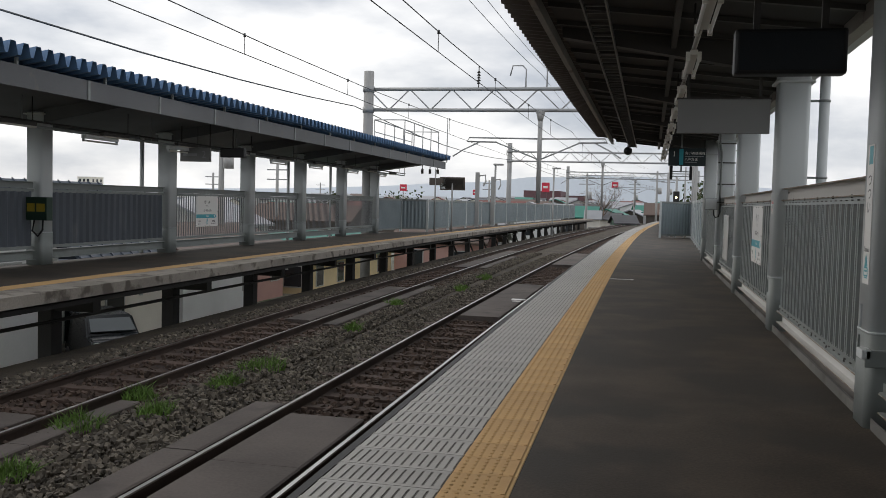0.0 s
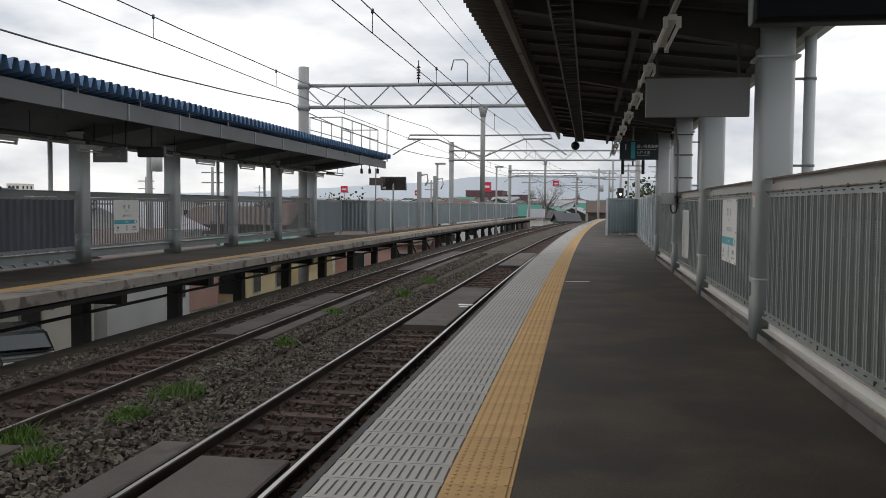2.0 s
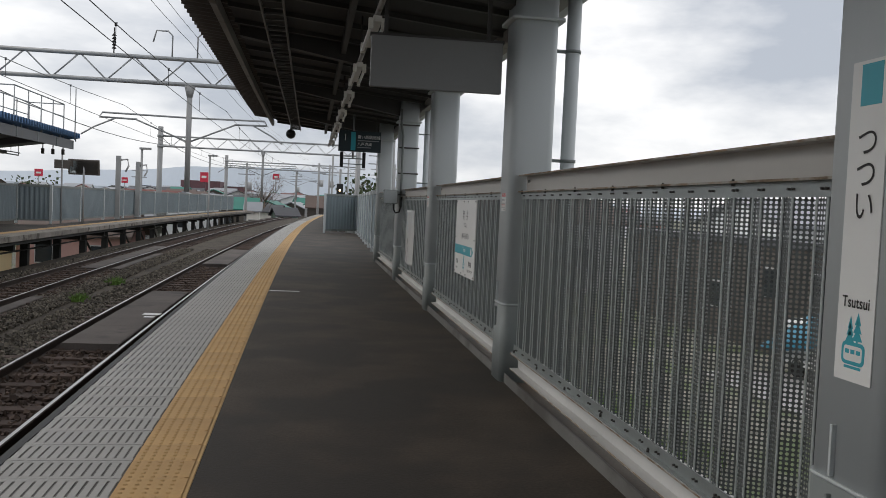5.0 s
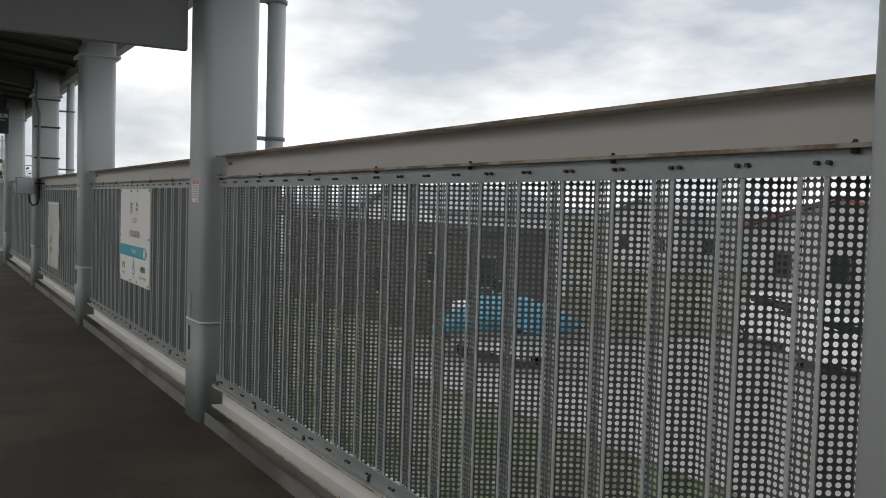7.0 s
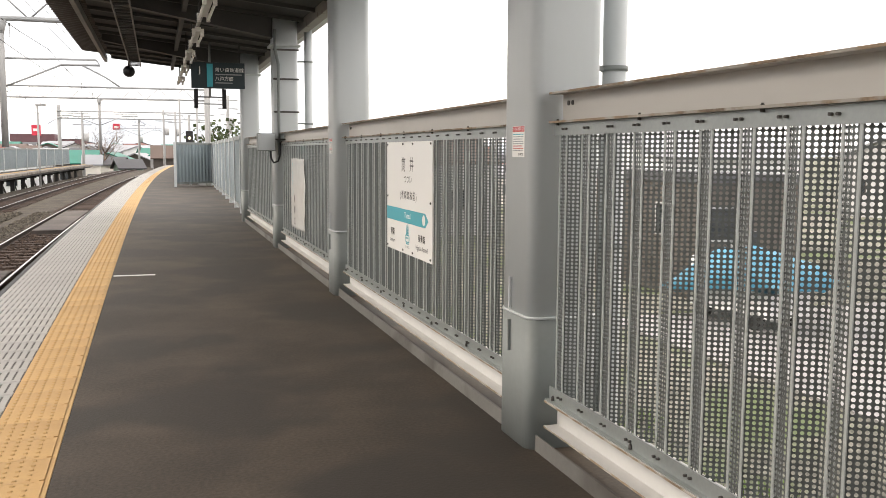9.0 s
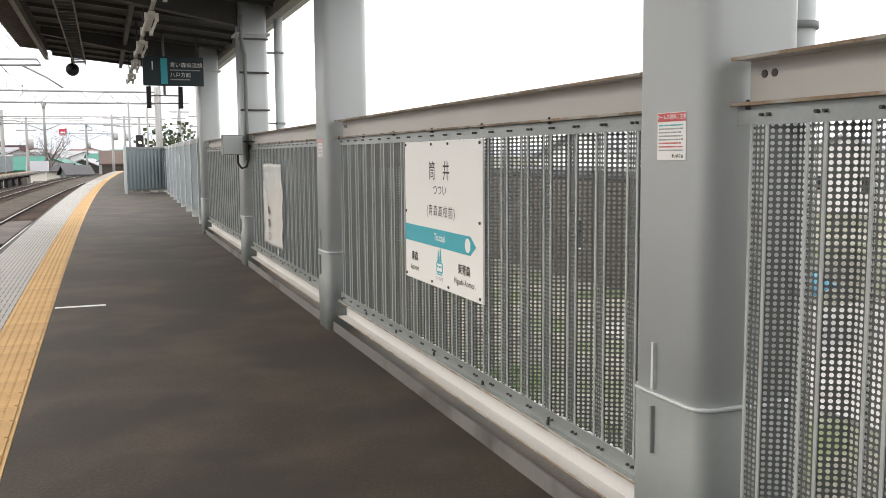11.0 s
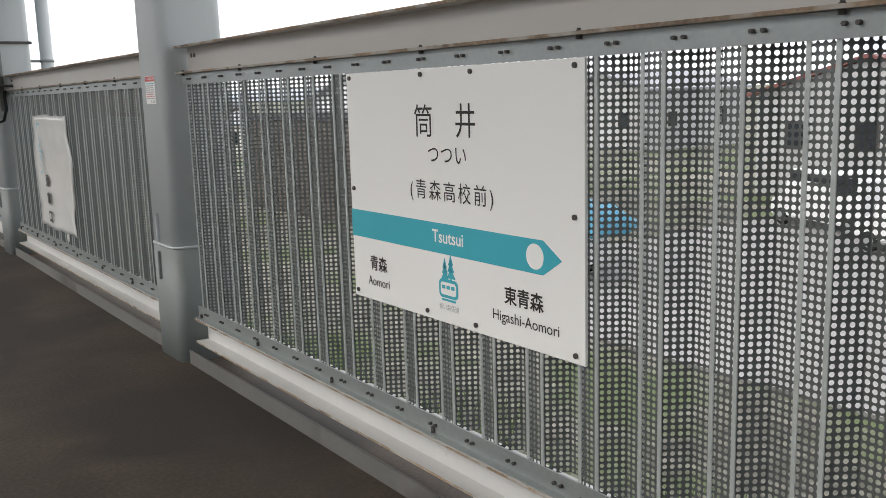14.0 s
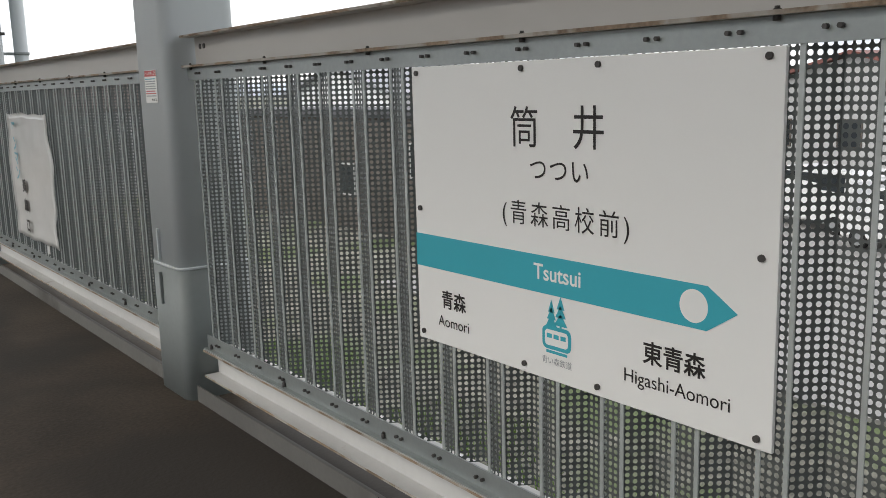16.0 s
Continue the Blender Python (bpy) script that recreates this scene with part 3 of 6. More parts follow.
                if clip is None:
                    bm = bmesh.new()
                    rod(bm, (0, 0, 0.018), (0, 0, -0.004), 0.0075, 6)
                    rod(bm, (0, 0, 0.023), (0, 0, 0.018), 0.005, 6)
                    clip = part("clamp_bolt", bm, BOLT, f)
                    clip.matrix_basis = m
                else:
                    same_mesh(clip, m, f)
        for y in (y1 - 0.06, y1 - 0.10):
            part("hole_plug", rods([((FENCE_X - 0.004, y, 1.565), (FENCE_X - 0.009, y, 1.565))], 0.011, 10), BOLT, f)
    return f


BEAM_LOW = material("beam_paint_lower", (0.53, 0.525, 0.51), 0.6, spread=0.10, scale=5, grain=0.1, bump=0.08, stain=(0.30, 0.25, 0.21), stain_at=0.68, stain_scale=6)
for a, b in zip(COLUMNS[1:-1], COLUMNS[2:]):
    fence_bay(a + DEPTH + 0.02, b - 0.02, sheet=FINE_SHEET if a > 3 else COARSE_SHEET, detail=a > 3)


# beyond the roof the fence runs on with posts, and steps out towards the track
def far_fence_x(y):
    return 0.0 + max(0.0, (y - 24)) * 0.022


def post_fence(name, pts, label, group, height=1.5, rib=0.16):
    """A fence of ribbed steel sheet between square posts, along the points given, front side on the left."""
    f = thing(name, label, "fence", group)
    for (x0, y0), (x1, y1) in zip(pts[:-1], pts[1:]):
        d = Vector((x1 - x0, y1 - y0, 0))
        ln = d.length
        d.normalize()
        nrm = Vector((-d.y, d.x, 0))
        at = lambda s, o, z: Vector((x0, y0, z)) + d * s + nrm * o
        bm = bmesh.new()
        k = int(ln / rib)
        prev = None
        for i in range(k * 4 + 1):
            s = ln * i / (k * 4)
            o = 0.018 if i % 4 in (1, 2) else -0.018
            cur = (bm.verts.new(at(s, o, 0.16)), bm.verts.new(at(s, o, height - 0.08)))
            if prev:
                bm.faces.new((prev[0], cur[0], cur[1], prev[1]))
            prev = cur
        part("ribbed_sheet", bm, FAR_SHEET, f)
        for z0, z1 in ((height - 0.09, height), (0.10, 0.17)):
            bm = bmesh.new()
            rod_box(bm, at(0, 0, z0), at(ln, 0, z0), 0.035, z1 - z0)
            part("rail", bm, PAINT_LOW, f)
        bm = bmesh.new()
        box(bm, x0 - 0.05, x0 + 0.05, y0 - 0.05, y0 + 0.05, 0.0, height + 0.02)
        part("post", bm, PAINT, f)
    return f


def rod_box(bm, a, b, half, h):
    d = (b - a).normalized()
    n = Vector((-d.y, d.x, 0)) * half
    up = Vector((0, 0, h))
    vs = [bm.verts.new(p) for p in (a - n, a + n, b + n, b - n, a - n + up, a + n + up, b + n + up, b - n + up)]
    for q in ((3, 2, 1, 0), (4, 5, 6, 7), (0, 1, 5, 4), (1, 2, 6, 5), (2, 3, 7, 6), (3, 0, 4, 7)):
        bm.faces.new([vs[i] for i in q])


FAR_SHEET = material("ribbed_steel", (0.245, 0.29, 0.31), 0.5, metal=0.3, spread=0.1, scale=4)
post_fence("side_fence", [(1.64 + far_fence_x(y), y) for y in span(25.05, 44.4, 2.15)], "grey ribbed steel fence along the platform edge", "far fence", 1.70)
post_fence("step_fence", [(2.07, 44.4), (0.62, 43.2)], "grey ribbed steel fence that steps out across the platform", "far fence", 1.70)
post_fence("edge_fence", [(0.62 + near_curve(y) - near_curve(43.2), y) for y in span(43.2, 90, 3.6)], "grey steel fence along the narrow platform end", "far fence", 1.70)

# ---- platform for track two ----
lp = thing("opposite_platform", "opposite platform on dark steel trestles over the embankment", "platform", kind="structure")
WORN = material("worn_coping", (0.26, 0.235, 0.205), 0.85, spread=0.25, scale=7, grain=0.25, bump=0.4, stain=(0.10, 0.085, 0.07), stain_at=0.54, stain_scale=3.0)
LE = FAR_D - 1.05
LC = FAR_D - 4.05       # column faces
ys = span(-42, 40, 2) + span(42, 104, 2)


def left_back(y):
    return LC - 0.45 if y < 39.5 else LC + 1.2 + (y - 41) * 0.003


bm = bmesh.new()
rings = [[bm.verts.new(c) for c in ((LE - 0.95 + far_curve(y), y, 0.0), (left_back(y) + far_curve(y), y, 0.0), (left_back(y) + far_curve(y), y, -0.22), (LE - 0.95 + far_curve(y), y, -0.22))] for y in ys]
for a, b in zip(rings[:-1], rings[1:]):
    for i in range(4):
        bm.faces.new((a[i], b[i], b[(i + 1) % 4], a[(i + 1) % 4]))
bmesh.ops.recalc_face_normals(bm, faces=bm.faces)
part("asphalt", bm, ASPHALT, lp)
part("edge_slab", sweep([(LE - 0.62, 0.0), (LE, 0.0), (LE, -0.16), (LE - 0.62, -0.16)], ys, far_curve), WORN, lp)
part("tactile_strip", sweep([(LE - 0.95, 0.004), (LE - 0.62, 0.004), (LE - 0.62, -0.20), (LE - 0.95, -0.20)], ys, far_curve), TILE_YELLOW, lp)
part("edge_girder", sweep([(LE - 0.30, -0.20), (LE - 0.10, -0.20), (LE - 0.10, -0.27), (LE - 0.30, -0.27)], ys, far_curve), DARK, lp)
for y in span(-10.6, 100, 3.75):
    o = far_curve(y)
    part("trestle_post", boxed(LE - 1.27 + o, LE - 1.03 + o, y - 0.13, y + 0.13, -3.5, -0.30), DARK, lp)
    part("trestle_beam", boxed(LE - 3.6 + o, LE - 0.32 + o, y - 0.10, y + 0.10, -0.48, -0.22), DARK, lp)
    if y > 40:
        part("brace", rods([((LE - 1.15 + o, y, -0.5), (LE - 1.15 + far_curve(y + 1.8), y + 1.8, -1.4))], 0.05, 6), DARK, lp)
part("service_pipe", tube([(LE - 0.9 + far_curve(y), y, -0.62) for y in span(4, 60, 4)], 0.03), DARK, lp)

# columns and fence bays at negative y are unseen, added to block rear light
LCOL = (-38.0, -33.6, -29.2, -24.8, -20.4, -16.0, -11.8, -7.6, -3.2, 1.2, 5.6, 10.1, 14.6, 19.35, 23.9, 28.0, 32.2, 36.4)
for y in LCOL:
    canopy_column(y, LC + far_curve(y), -1, 2.85, "columns of the opposite roof", "grey painted steel column of the opposite roof")

lroof = thing("opposite_roof", "blue corrugated roof over the opposite platform", "roof", kind="structure")


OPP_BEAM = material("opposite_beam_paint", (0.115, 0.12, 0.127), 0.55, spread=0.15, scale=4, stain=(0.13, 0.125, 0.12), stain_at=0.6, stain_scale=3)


def lroof_x(y):
    return -8.72


def lroof_z(x, y=20):
    return 3.31 + (x + 8.7) * 0.155


def ledge_z(y):
    return (y - 20) * 0.003


# the roof's unseen length behind the start is added to block sky
ROOF_TOP = folded(-40, 40.2, 0.275, -12.2, lroof_x, lroof_z, 0.185, ROOF_BLUE, lroof, "folded_sheet")
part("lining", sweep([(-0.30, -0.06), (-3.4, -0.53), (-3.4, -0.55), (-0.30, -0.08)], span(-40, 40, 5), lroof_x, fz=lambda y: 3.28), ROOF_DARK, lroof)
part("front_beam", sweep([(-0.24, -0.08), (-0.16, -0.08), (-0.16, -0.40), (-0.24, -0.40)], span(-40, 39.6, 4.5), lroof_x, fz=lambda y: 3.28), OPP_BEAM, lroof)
for y in span(-9, 39.5, 2.2):
    x = lroof_x(y)
    part("splice_plate", boxed(x - 0.165, x - 0.145, y - 0.03, y + 0.03, 2.88, 3.20), PAINT_LOW, lroof)
    part("stub", boxed(x - 0.22, x - 0.18, y + 0.5, y + 0.54, 3.19, 3.31), PAINT_LOW, lroof)
for y in LCOL:
    x0 = LC + far_curve(y)
    x1 = lroof_x(y) - 0.25
    bm = bmesh.new()
    vs = [bm.verts.new(c) for c in ((x0 - 0.2, y + 0.06, 2.62), (x0 - 0.2, y + 0.25, 2.62), (x1, y + 0.25, 3.0), (x1, y + 0.06, 3.0), (x0 - 0.2, y + 0.06, 2.95), (x0 - 0.2, y + 0.25, 2.95), (x1, y + 0.25, 3.2), (x1, y + 0.06, 3.2))]
    for q in ((3, 2, 1, 0), (4, 5, 6, 7), (0, 1, 5, 4), (1, 2, 6, 5), (2, 3, 7, 6), (3, 0, 4, 7)):
        bm.faces.new([vs[i] for i in q])
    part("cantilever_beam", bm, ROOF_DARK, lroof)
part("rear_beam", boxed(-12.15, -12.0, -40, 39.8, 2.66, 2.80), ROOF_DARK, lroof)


oline = thing("lamp_conduit", "thin dark conduit hung under the opposite roof", "conduit")
part("conduit", rods([((-10.35, -38, 2.50), (-10.35, 38, 2.50))], 0.022, 8), PAINT_LOW, oline)
for y in span(-36, 38, 4.1):
    part("hanger", rods([((-10.35, y, 2.50), (-10.35, y, 3.03))], 0.012, 6), PAINT_LOW, oline)
for y in (2.0, 6.5, 11.2, 15.6, 18.7, 24.3, 27.3, 31.0, 34.6):
    lp = thing("tube_lamp", "white fluorescent tube lamp under the opposite roof", "lamp", "opposite tube lamps", at=pose(-10.35, y, 2.36))
    part("housing", boxed(-0.05, 0.05, -0.55, 0.55, 0.04, 0.12, bevel=0.015), PAINT, lp)
    part("tube", rods([((0, -0.52, 0.0), (0, 0.52, 0.0))], 0.018, 10), TUBE, lp)
    for s in (-0.54, 0.54):
        part("holder", boxed(-0.02, 0.02, s - 0.02, s + 0.02, -0.02, 0.05), PAINT, lp)


SLATE_SHEET = material("slate_ribbed_sheet", (0.085, 0.098, 0.118), 0.5, metal=0.2, spread=0.10, scale=5, stain=(0.12, 0.13, 0.145), stain_at=0.62, stain_scale=3, stretch_by=(1, 1, 0.3))


def left_bay(y0, y1, closed=False):
    f = thing("fence_bay", "slate-grey ribbed sheet fence on the opposite platform" if closed else "grey steel fence of upright bars on the opposite platform", "fence", "bays of the opposite fence")
    fx = lambda y: LC - 0.17 + far_curve(y)
    ys = [y0, y1]
    part("top_beam", sweep(h_beam(0, 1.43, 1.55, 0.12), ys, fx), PAINT_LOW, f)
    part("bottom_beam", sweep(h_beam(0, 0.10, 0.27, 0.12), ys, fx), PAINT_LOW, f)
    part("middle_rail", sweep([(-0.02, 0.30), (0.02, 0.30), (0.02, 0.36), (-0.02, 0.36)], ys, fx), PAINT_LOW, f)
    part("upper_rail", sweep([(-0.02, 1.36), (0.02, 1.36), (0.02, 1.42), (-0.02, 1.42)], ys, fx), PAINT_LOW, f)
    if closed:
        bm = bmesh.new()
        prev = None
        for i, y in enumerate(span(y0 + 0.02, y1 - 0.02, 0.055)):
            dx = 0.030 if i % 4 in (1, 2) else -0.010
            cur = (bm.verts.new((fx(y) + dx, y, 0.36)), bm.verts.new((fx(y) + dx, y, 1.37)))
            if prev:
                bm.faces.new((prev[0], cur[0], cur[1], prev[1]))
            prev = cur
        sheet = part("ribbed_sheet", bm, SLATE_SHEET, f)
        so = sheet.modifiers.new("thickness", "SOLIDIFY")
        so.thickness = 0.003
        return f
    bar_one = None
    for y in span(y0 + 0.08, y1 - 0.08, 0.118):
        m = pose(fx(y), y, 0.30)
        if bar_one is None:
            bar_one = part("bar", boxed(-0.008, 0.008, -0.013, 0.013, 0.0, 1.10), OPP_BEAM, f)
            bar_one.matrix_basis = m
        else:
            same_mesh(bar_one, m, f)
    return f


for a, b in zip(LCOL[:-1], LCOL[1:]):
    left_bay(a + 0.33, b - 0.02, 10.0 < a < 19.0)
xb = LC + far_curve(38)
post_fence("corner_fence", [(xb - 0.1, 36.8), (xb - 0.1, 40.6), (LC + 1.05 + far_curve(41), 41.0)], "dark grey fence closing the opposite platform", "left far fence", 1.5)
post_fence("long_fence", [(LC + 1.05 + far_curve(y) + (y - 41) * 0.003, y) for y in span(41, 101, 4.3)], "pale grey solid fence along the opposite platform", "left far fence", 1.5)

# ---- overhead line ----
def gantry(y, x0, x1, z0, z1, mast_x=None, rod_r=0.075):
    g = thing("overhead_gantry", "grey steel lattice gantry that carries the overhead line", "gantry", "gantries")
    part("post", rods([((x0, y, -3.4), (x0, y, z1 + 0.75))], 0.21, 14), POLE, g)
    part("post", rods([((x1, y, -3.4), (x1, y, z1 + 0.4))], 0.2, 14), POLE, g)
    for z in (z0, z1):
        part("chord", rods([((x0, y, z), (x1, y, z))], rod_r, 10), TRUSS, g)
    n = max(4, int((x1 - x0) / 0.85))
    for i in range(n):
        xa, xb2 = x0 + (x1 - x0) * i / n, x0 + (x1 - x0) * (i + 1) / n
        part("web_bar", rods([((xa, y, z1 if i % 2 == 0 else z0), (xb2, y, z0 if i % 2 == 0 else z1))], 0.028, 6), TRUSS, g)
    for x in (x0,):
        for z in (z0, z1):
            part("band", rods([((x, y, z - 0.12), (x, y, z + 0.12))], 0.25, 14), TRUSS, g)
    if mast_x is not None:
        part("mast", rods([((mast_x, y, 1.45), (mast_x, y, z0))], 0.095, 12), POLE, g)
        bm = bmesh.new()
        rod(bm, (mast_x, y, z0 - 0.45), (mast_x, y, z0 - 0.05), 0.095, 12, r2=0.19)
        part("mast_head", bm, POLE, g)
        for s, reach in ((-1, 2.9), (1, 2.6)):
            part("cantilever_arm", tube([(mast_x, y, z0 - 1.15), (mast_x + s * reach, y, z0 - 1.12), (mast_x + s * (reach + 0.1), y, z0 - 1.28), (mast_x + s * reach * 0.6, y, z0 - 1.3)], 0.035), TRUSS, g)
            part("arm_stay", tube([(mast_x, y, z0 - 2.0), (mast_x + s * reach * 0.62, y, z0 - 1.3)], 0.032), TRUSS, g)
            part("steady_arm", tube([(mast_x + s * reach * 0.85, y, z0 - 1.3), (mast_x + s * (reach + 0.1) * 1.05, y, z0 - 1.62), (mast_x + s * (reach + 0.3) * 1.12, y, z0 - 1.9)], 0.028), TRUSS, g)
    return g


G1 = gantry(36.6, -11.6, 2.75, 5.20, 6.06, -4.32)
for x in (-6.9, -2.3):
    bm = bmesh.new()
    rod(bm, (x, 36.6, 6.1), (x, 36.6, 7.0), 0.022, 6)
    for i in range(5):
        rod(bm, (x, 36.6, 6.28 + 0.11 * i), (x, 36.6, 6.35 + 0.11 * i), 0.085, 10, r2=0.035)
    part("insulator", bm, DARK, G1)
for x, s in ((-4.95, 1), (-4.1, -1)):
    part("horn", tube([(x, 36.6, 6.1), (x, 36.6, 6.85), (x - 0.15 * s, 36.6, 7.0), (x - 0.55 * s, 36.6, 7.0), (x - 0.65 * s, 36.6, 6.6)], 0.03), TRUSS, G1)
gantry(80, -12.2, 3.8, 5.25, 6.08, -4.0)
gantry(125, -11, 6.2, 5.25, 6.08, -1.9)

LINES = (
    ("contact_wire", near_curve, -2.96, 3.66, 0.0, 0.008), ("messenger_wire", near_curve, -2.96, 4.36, 0.40, 0.009),
    ("contact_wire", far_curve, -6.0, 3.66, 0.0, 0.008), ("messenger_wire", far_curve, -6.0, 4.36, 0.40, 0.009),
    ("feeder_wire", near_curve, -4.2, 6.6, 0.3, 0.009), ("feeder_wire", near_curve, -3.75, 6.55, 0.25, 0.008),
    ("signal_cable", far_curve, -11.7, 5.35, 0.55, 0.022))
STATIONS = (-8, 36.6, 80, 125)
for name, curve, x, z, sag, r in LINES:
    pts = []
    for a, b in zip(STATIONS[:-1], STATIONS[1:]):
        for i in range(8):
            u = i / 8
            y = a + (b - a) * u
            pts.append((x + curve(y), y, z - 4 * sag * u * (1 - u)))
    tagged(part(name, tube(pts, r, 5), WIRE), "thin overhead line wire above the tracks", "wire", "overhead wires")
for curve, x in ((near_curve, -2.96), (far_curve, -6.0)):
    for a, b in zip(STATIONS[:-1], STATIONS[1:]):
        for u in (0.12, 0.24, 0.36, 0.48, 0.60, 0.72, 0.84):
            y = a + (b - a) * u
            top = 4.36 - 1.6 * u * (1 - u)
            bm = bmesh.new()
            rod(bm, (x + curve(y), y, 3.66), (x + curve(y), y, top), 0.006, 4)
            rod(bm, (x + curve(y), y, top - 0.03), (x + curve(y), y, top + 0.03), 0.022, 6)
            tagged(part("dropper_wire", bm, WIRE), "thin dropper hanging the contact wire from its messenger", "wire", "dropper wires")

# ---- hills and distant town ----
def hills(name, y, x0, x1, base, height, mat, seed, label, peak, width):
    bm = bmesh.new()
    prev = None
    n = 160
    for i in range(n + 1):
        x = x0 + (x1 - x0) * i / n
        h = base + height * (0.22 + 0.78 * math.exp(-((x - peak) / width) ** 2)) * (0.35 + 0.65 * (0.5 + 0.5 * noise.noise((i * 0.045 + seed, 0, 0))) + 0.10 * noise.noise((i * 0.21 + seed, 3, 0)))
        cur = (bm.verts.new((x, y, -5)), bm.verts.new((x, y + 150, h)))
        if prev:
            bm.faces.new((prev[0], cur[0], cur[1], prev[1]))
        prev = cur
    tagged(part(name, bm, mat), label, "hills", kind="structure")


hills("far_hills", 3600, -4200, 2600, 20, 150, MOUNT_HAZY, 4.2, "mountains on the horizon with blue haze painted into their colour", -150, 900)
hills("low_hills", 1500, -2600, 1800, 3, 22, MOUNT_LOW_HAZY, 9.0, "low wooded hills beyond the town with haze painted into their colour", -1400, 1200)


# ---- signs ----
def lettering(text, size, mat, parent, m, name="lettering", align="CENTER", spacing=1.0, bold=0.0):
    cu = bpy.data.curves.new(name, "FONT")
    cu.body, cu.size, cu.align_x, cu.align_y, cu.space_character, cu.offset = text, size, align, "CENTER", spacing, bold
    tmp = bpy.data.objects.new(name, cu)
    scene.collection.objects.link(tmp)
    bpy.context.view_layer.update()
    me = bpy.data.meshes.new_from_object(tmp.evaluated_get(bpy.context.evaluated_depsgraph_get()))
    bpy.data.objects.remove(tmp)
    me.materials.clear()
    me.materials.append(mat)
    o = new(name, me)
    o.parent = parent
    o.matrix_basis = m
    return o


def flat(points, h, mat, parent, name, m=None):
    bm = bmesh.new()
    lo = [bm.verts.new((x, y, 0)) for x, y in points]
    hi = [bm.verts.new((x, y, h)) for x, y in points]
    n = len(points)
    bm.faces.new(lo[::-1])
    bm.faces.new(hi)
    for i in range(n):
        bm.faces.new((lo[i], lo[(i + 1) % n], hi[(i + 1) % n], hi[i]))
    o = part(name, bm, mat, parent)
    if m is not None:
        o.matrix_basis = m
    return o


def disc(cx, cy, r, n=24, ry=None):
    return [(cx + r * math.cos(2 * math.pi * i / n), cy + (ry or r) * math.sin(2 * math.pi * i / n)) for i in range(n)]


def bar(x0, x1, y0, y1):
    return [(x0, y0), (x1, y0), (x1, y1), (x0, y1)]


def emblem(parent, cx, cy, s):
    """Two fir trees over a small railcar, drawn as plain shapes."""
    up = Matrix.Translation((0, 0, 0.0105))
    for dx, k in ((-0.022, 0.85), (0.018, 1.0)):
        for j in range(3):
            w, b0 = (0.016 + 0.006 * j) * s * k, cy + (0.098 - 0.026 * j) * s * k
            flat([(cx + dx * s - w, b0 - 0.028 * s), (cx + dx * s + w, b0 - 0.028 * s), (cx + dx * s, b0 + 0.012 * s)], 0.001, TEAL, parent, "tree_mark", up)
        flat(bar(cx + dx * s - 0.004 * s, cx + dx * s + 0.004 * s, cy - 0.005 * s, cy + 0.05 * s), 0.0008, TEAL, parent, "trunk_mark", up)
    outer = rounded(cx - 0.062 * s, cx + 0.062 * s, cy - 0.062 * s, cy + 0.012 * s, 0.02 * s)
    inner = rounded(cx - 0.050 * s, cx + 0.050 * s, cy - 0.050 * s, cy, 0.012 * s)
    flat(outer, 0.0012, TEAL, parent, "railcar_mark", up)
    flat(inner, 0.0004, SIGN_WHITE, parent, "railcar_face", Matrix.Translation((0, 0, 0.0115)))
    for dx in (-0.03, 0.0, 0.03):
        flat(bar(cx + (dx - 0.011) * s, cx + (dx + 0.011) * s, cy - 0.026 * s, cy - 0.012 * s), 0.0004, TEAL, parent, "railcar_window", Matrix.Translation((0, 0, 0.0121)))
    flat(bar(cx - 0.045 * s, cx + 0.045 * s, cy - 0.075 * s, cy - 0.066 * s), 0.001, TEAL, parent, "railcar_base", up)


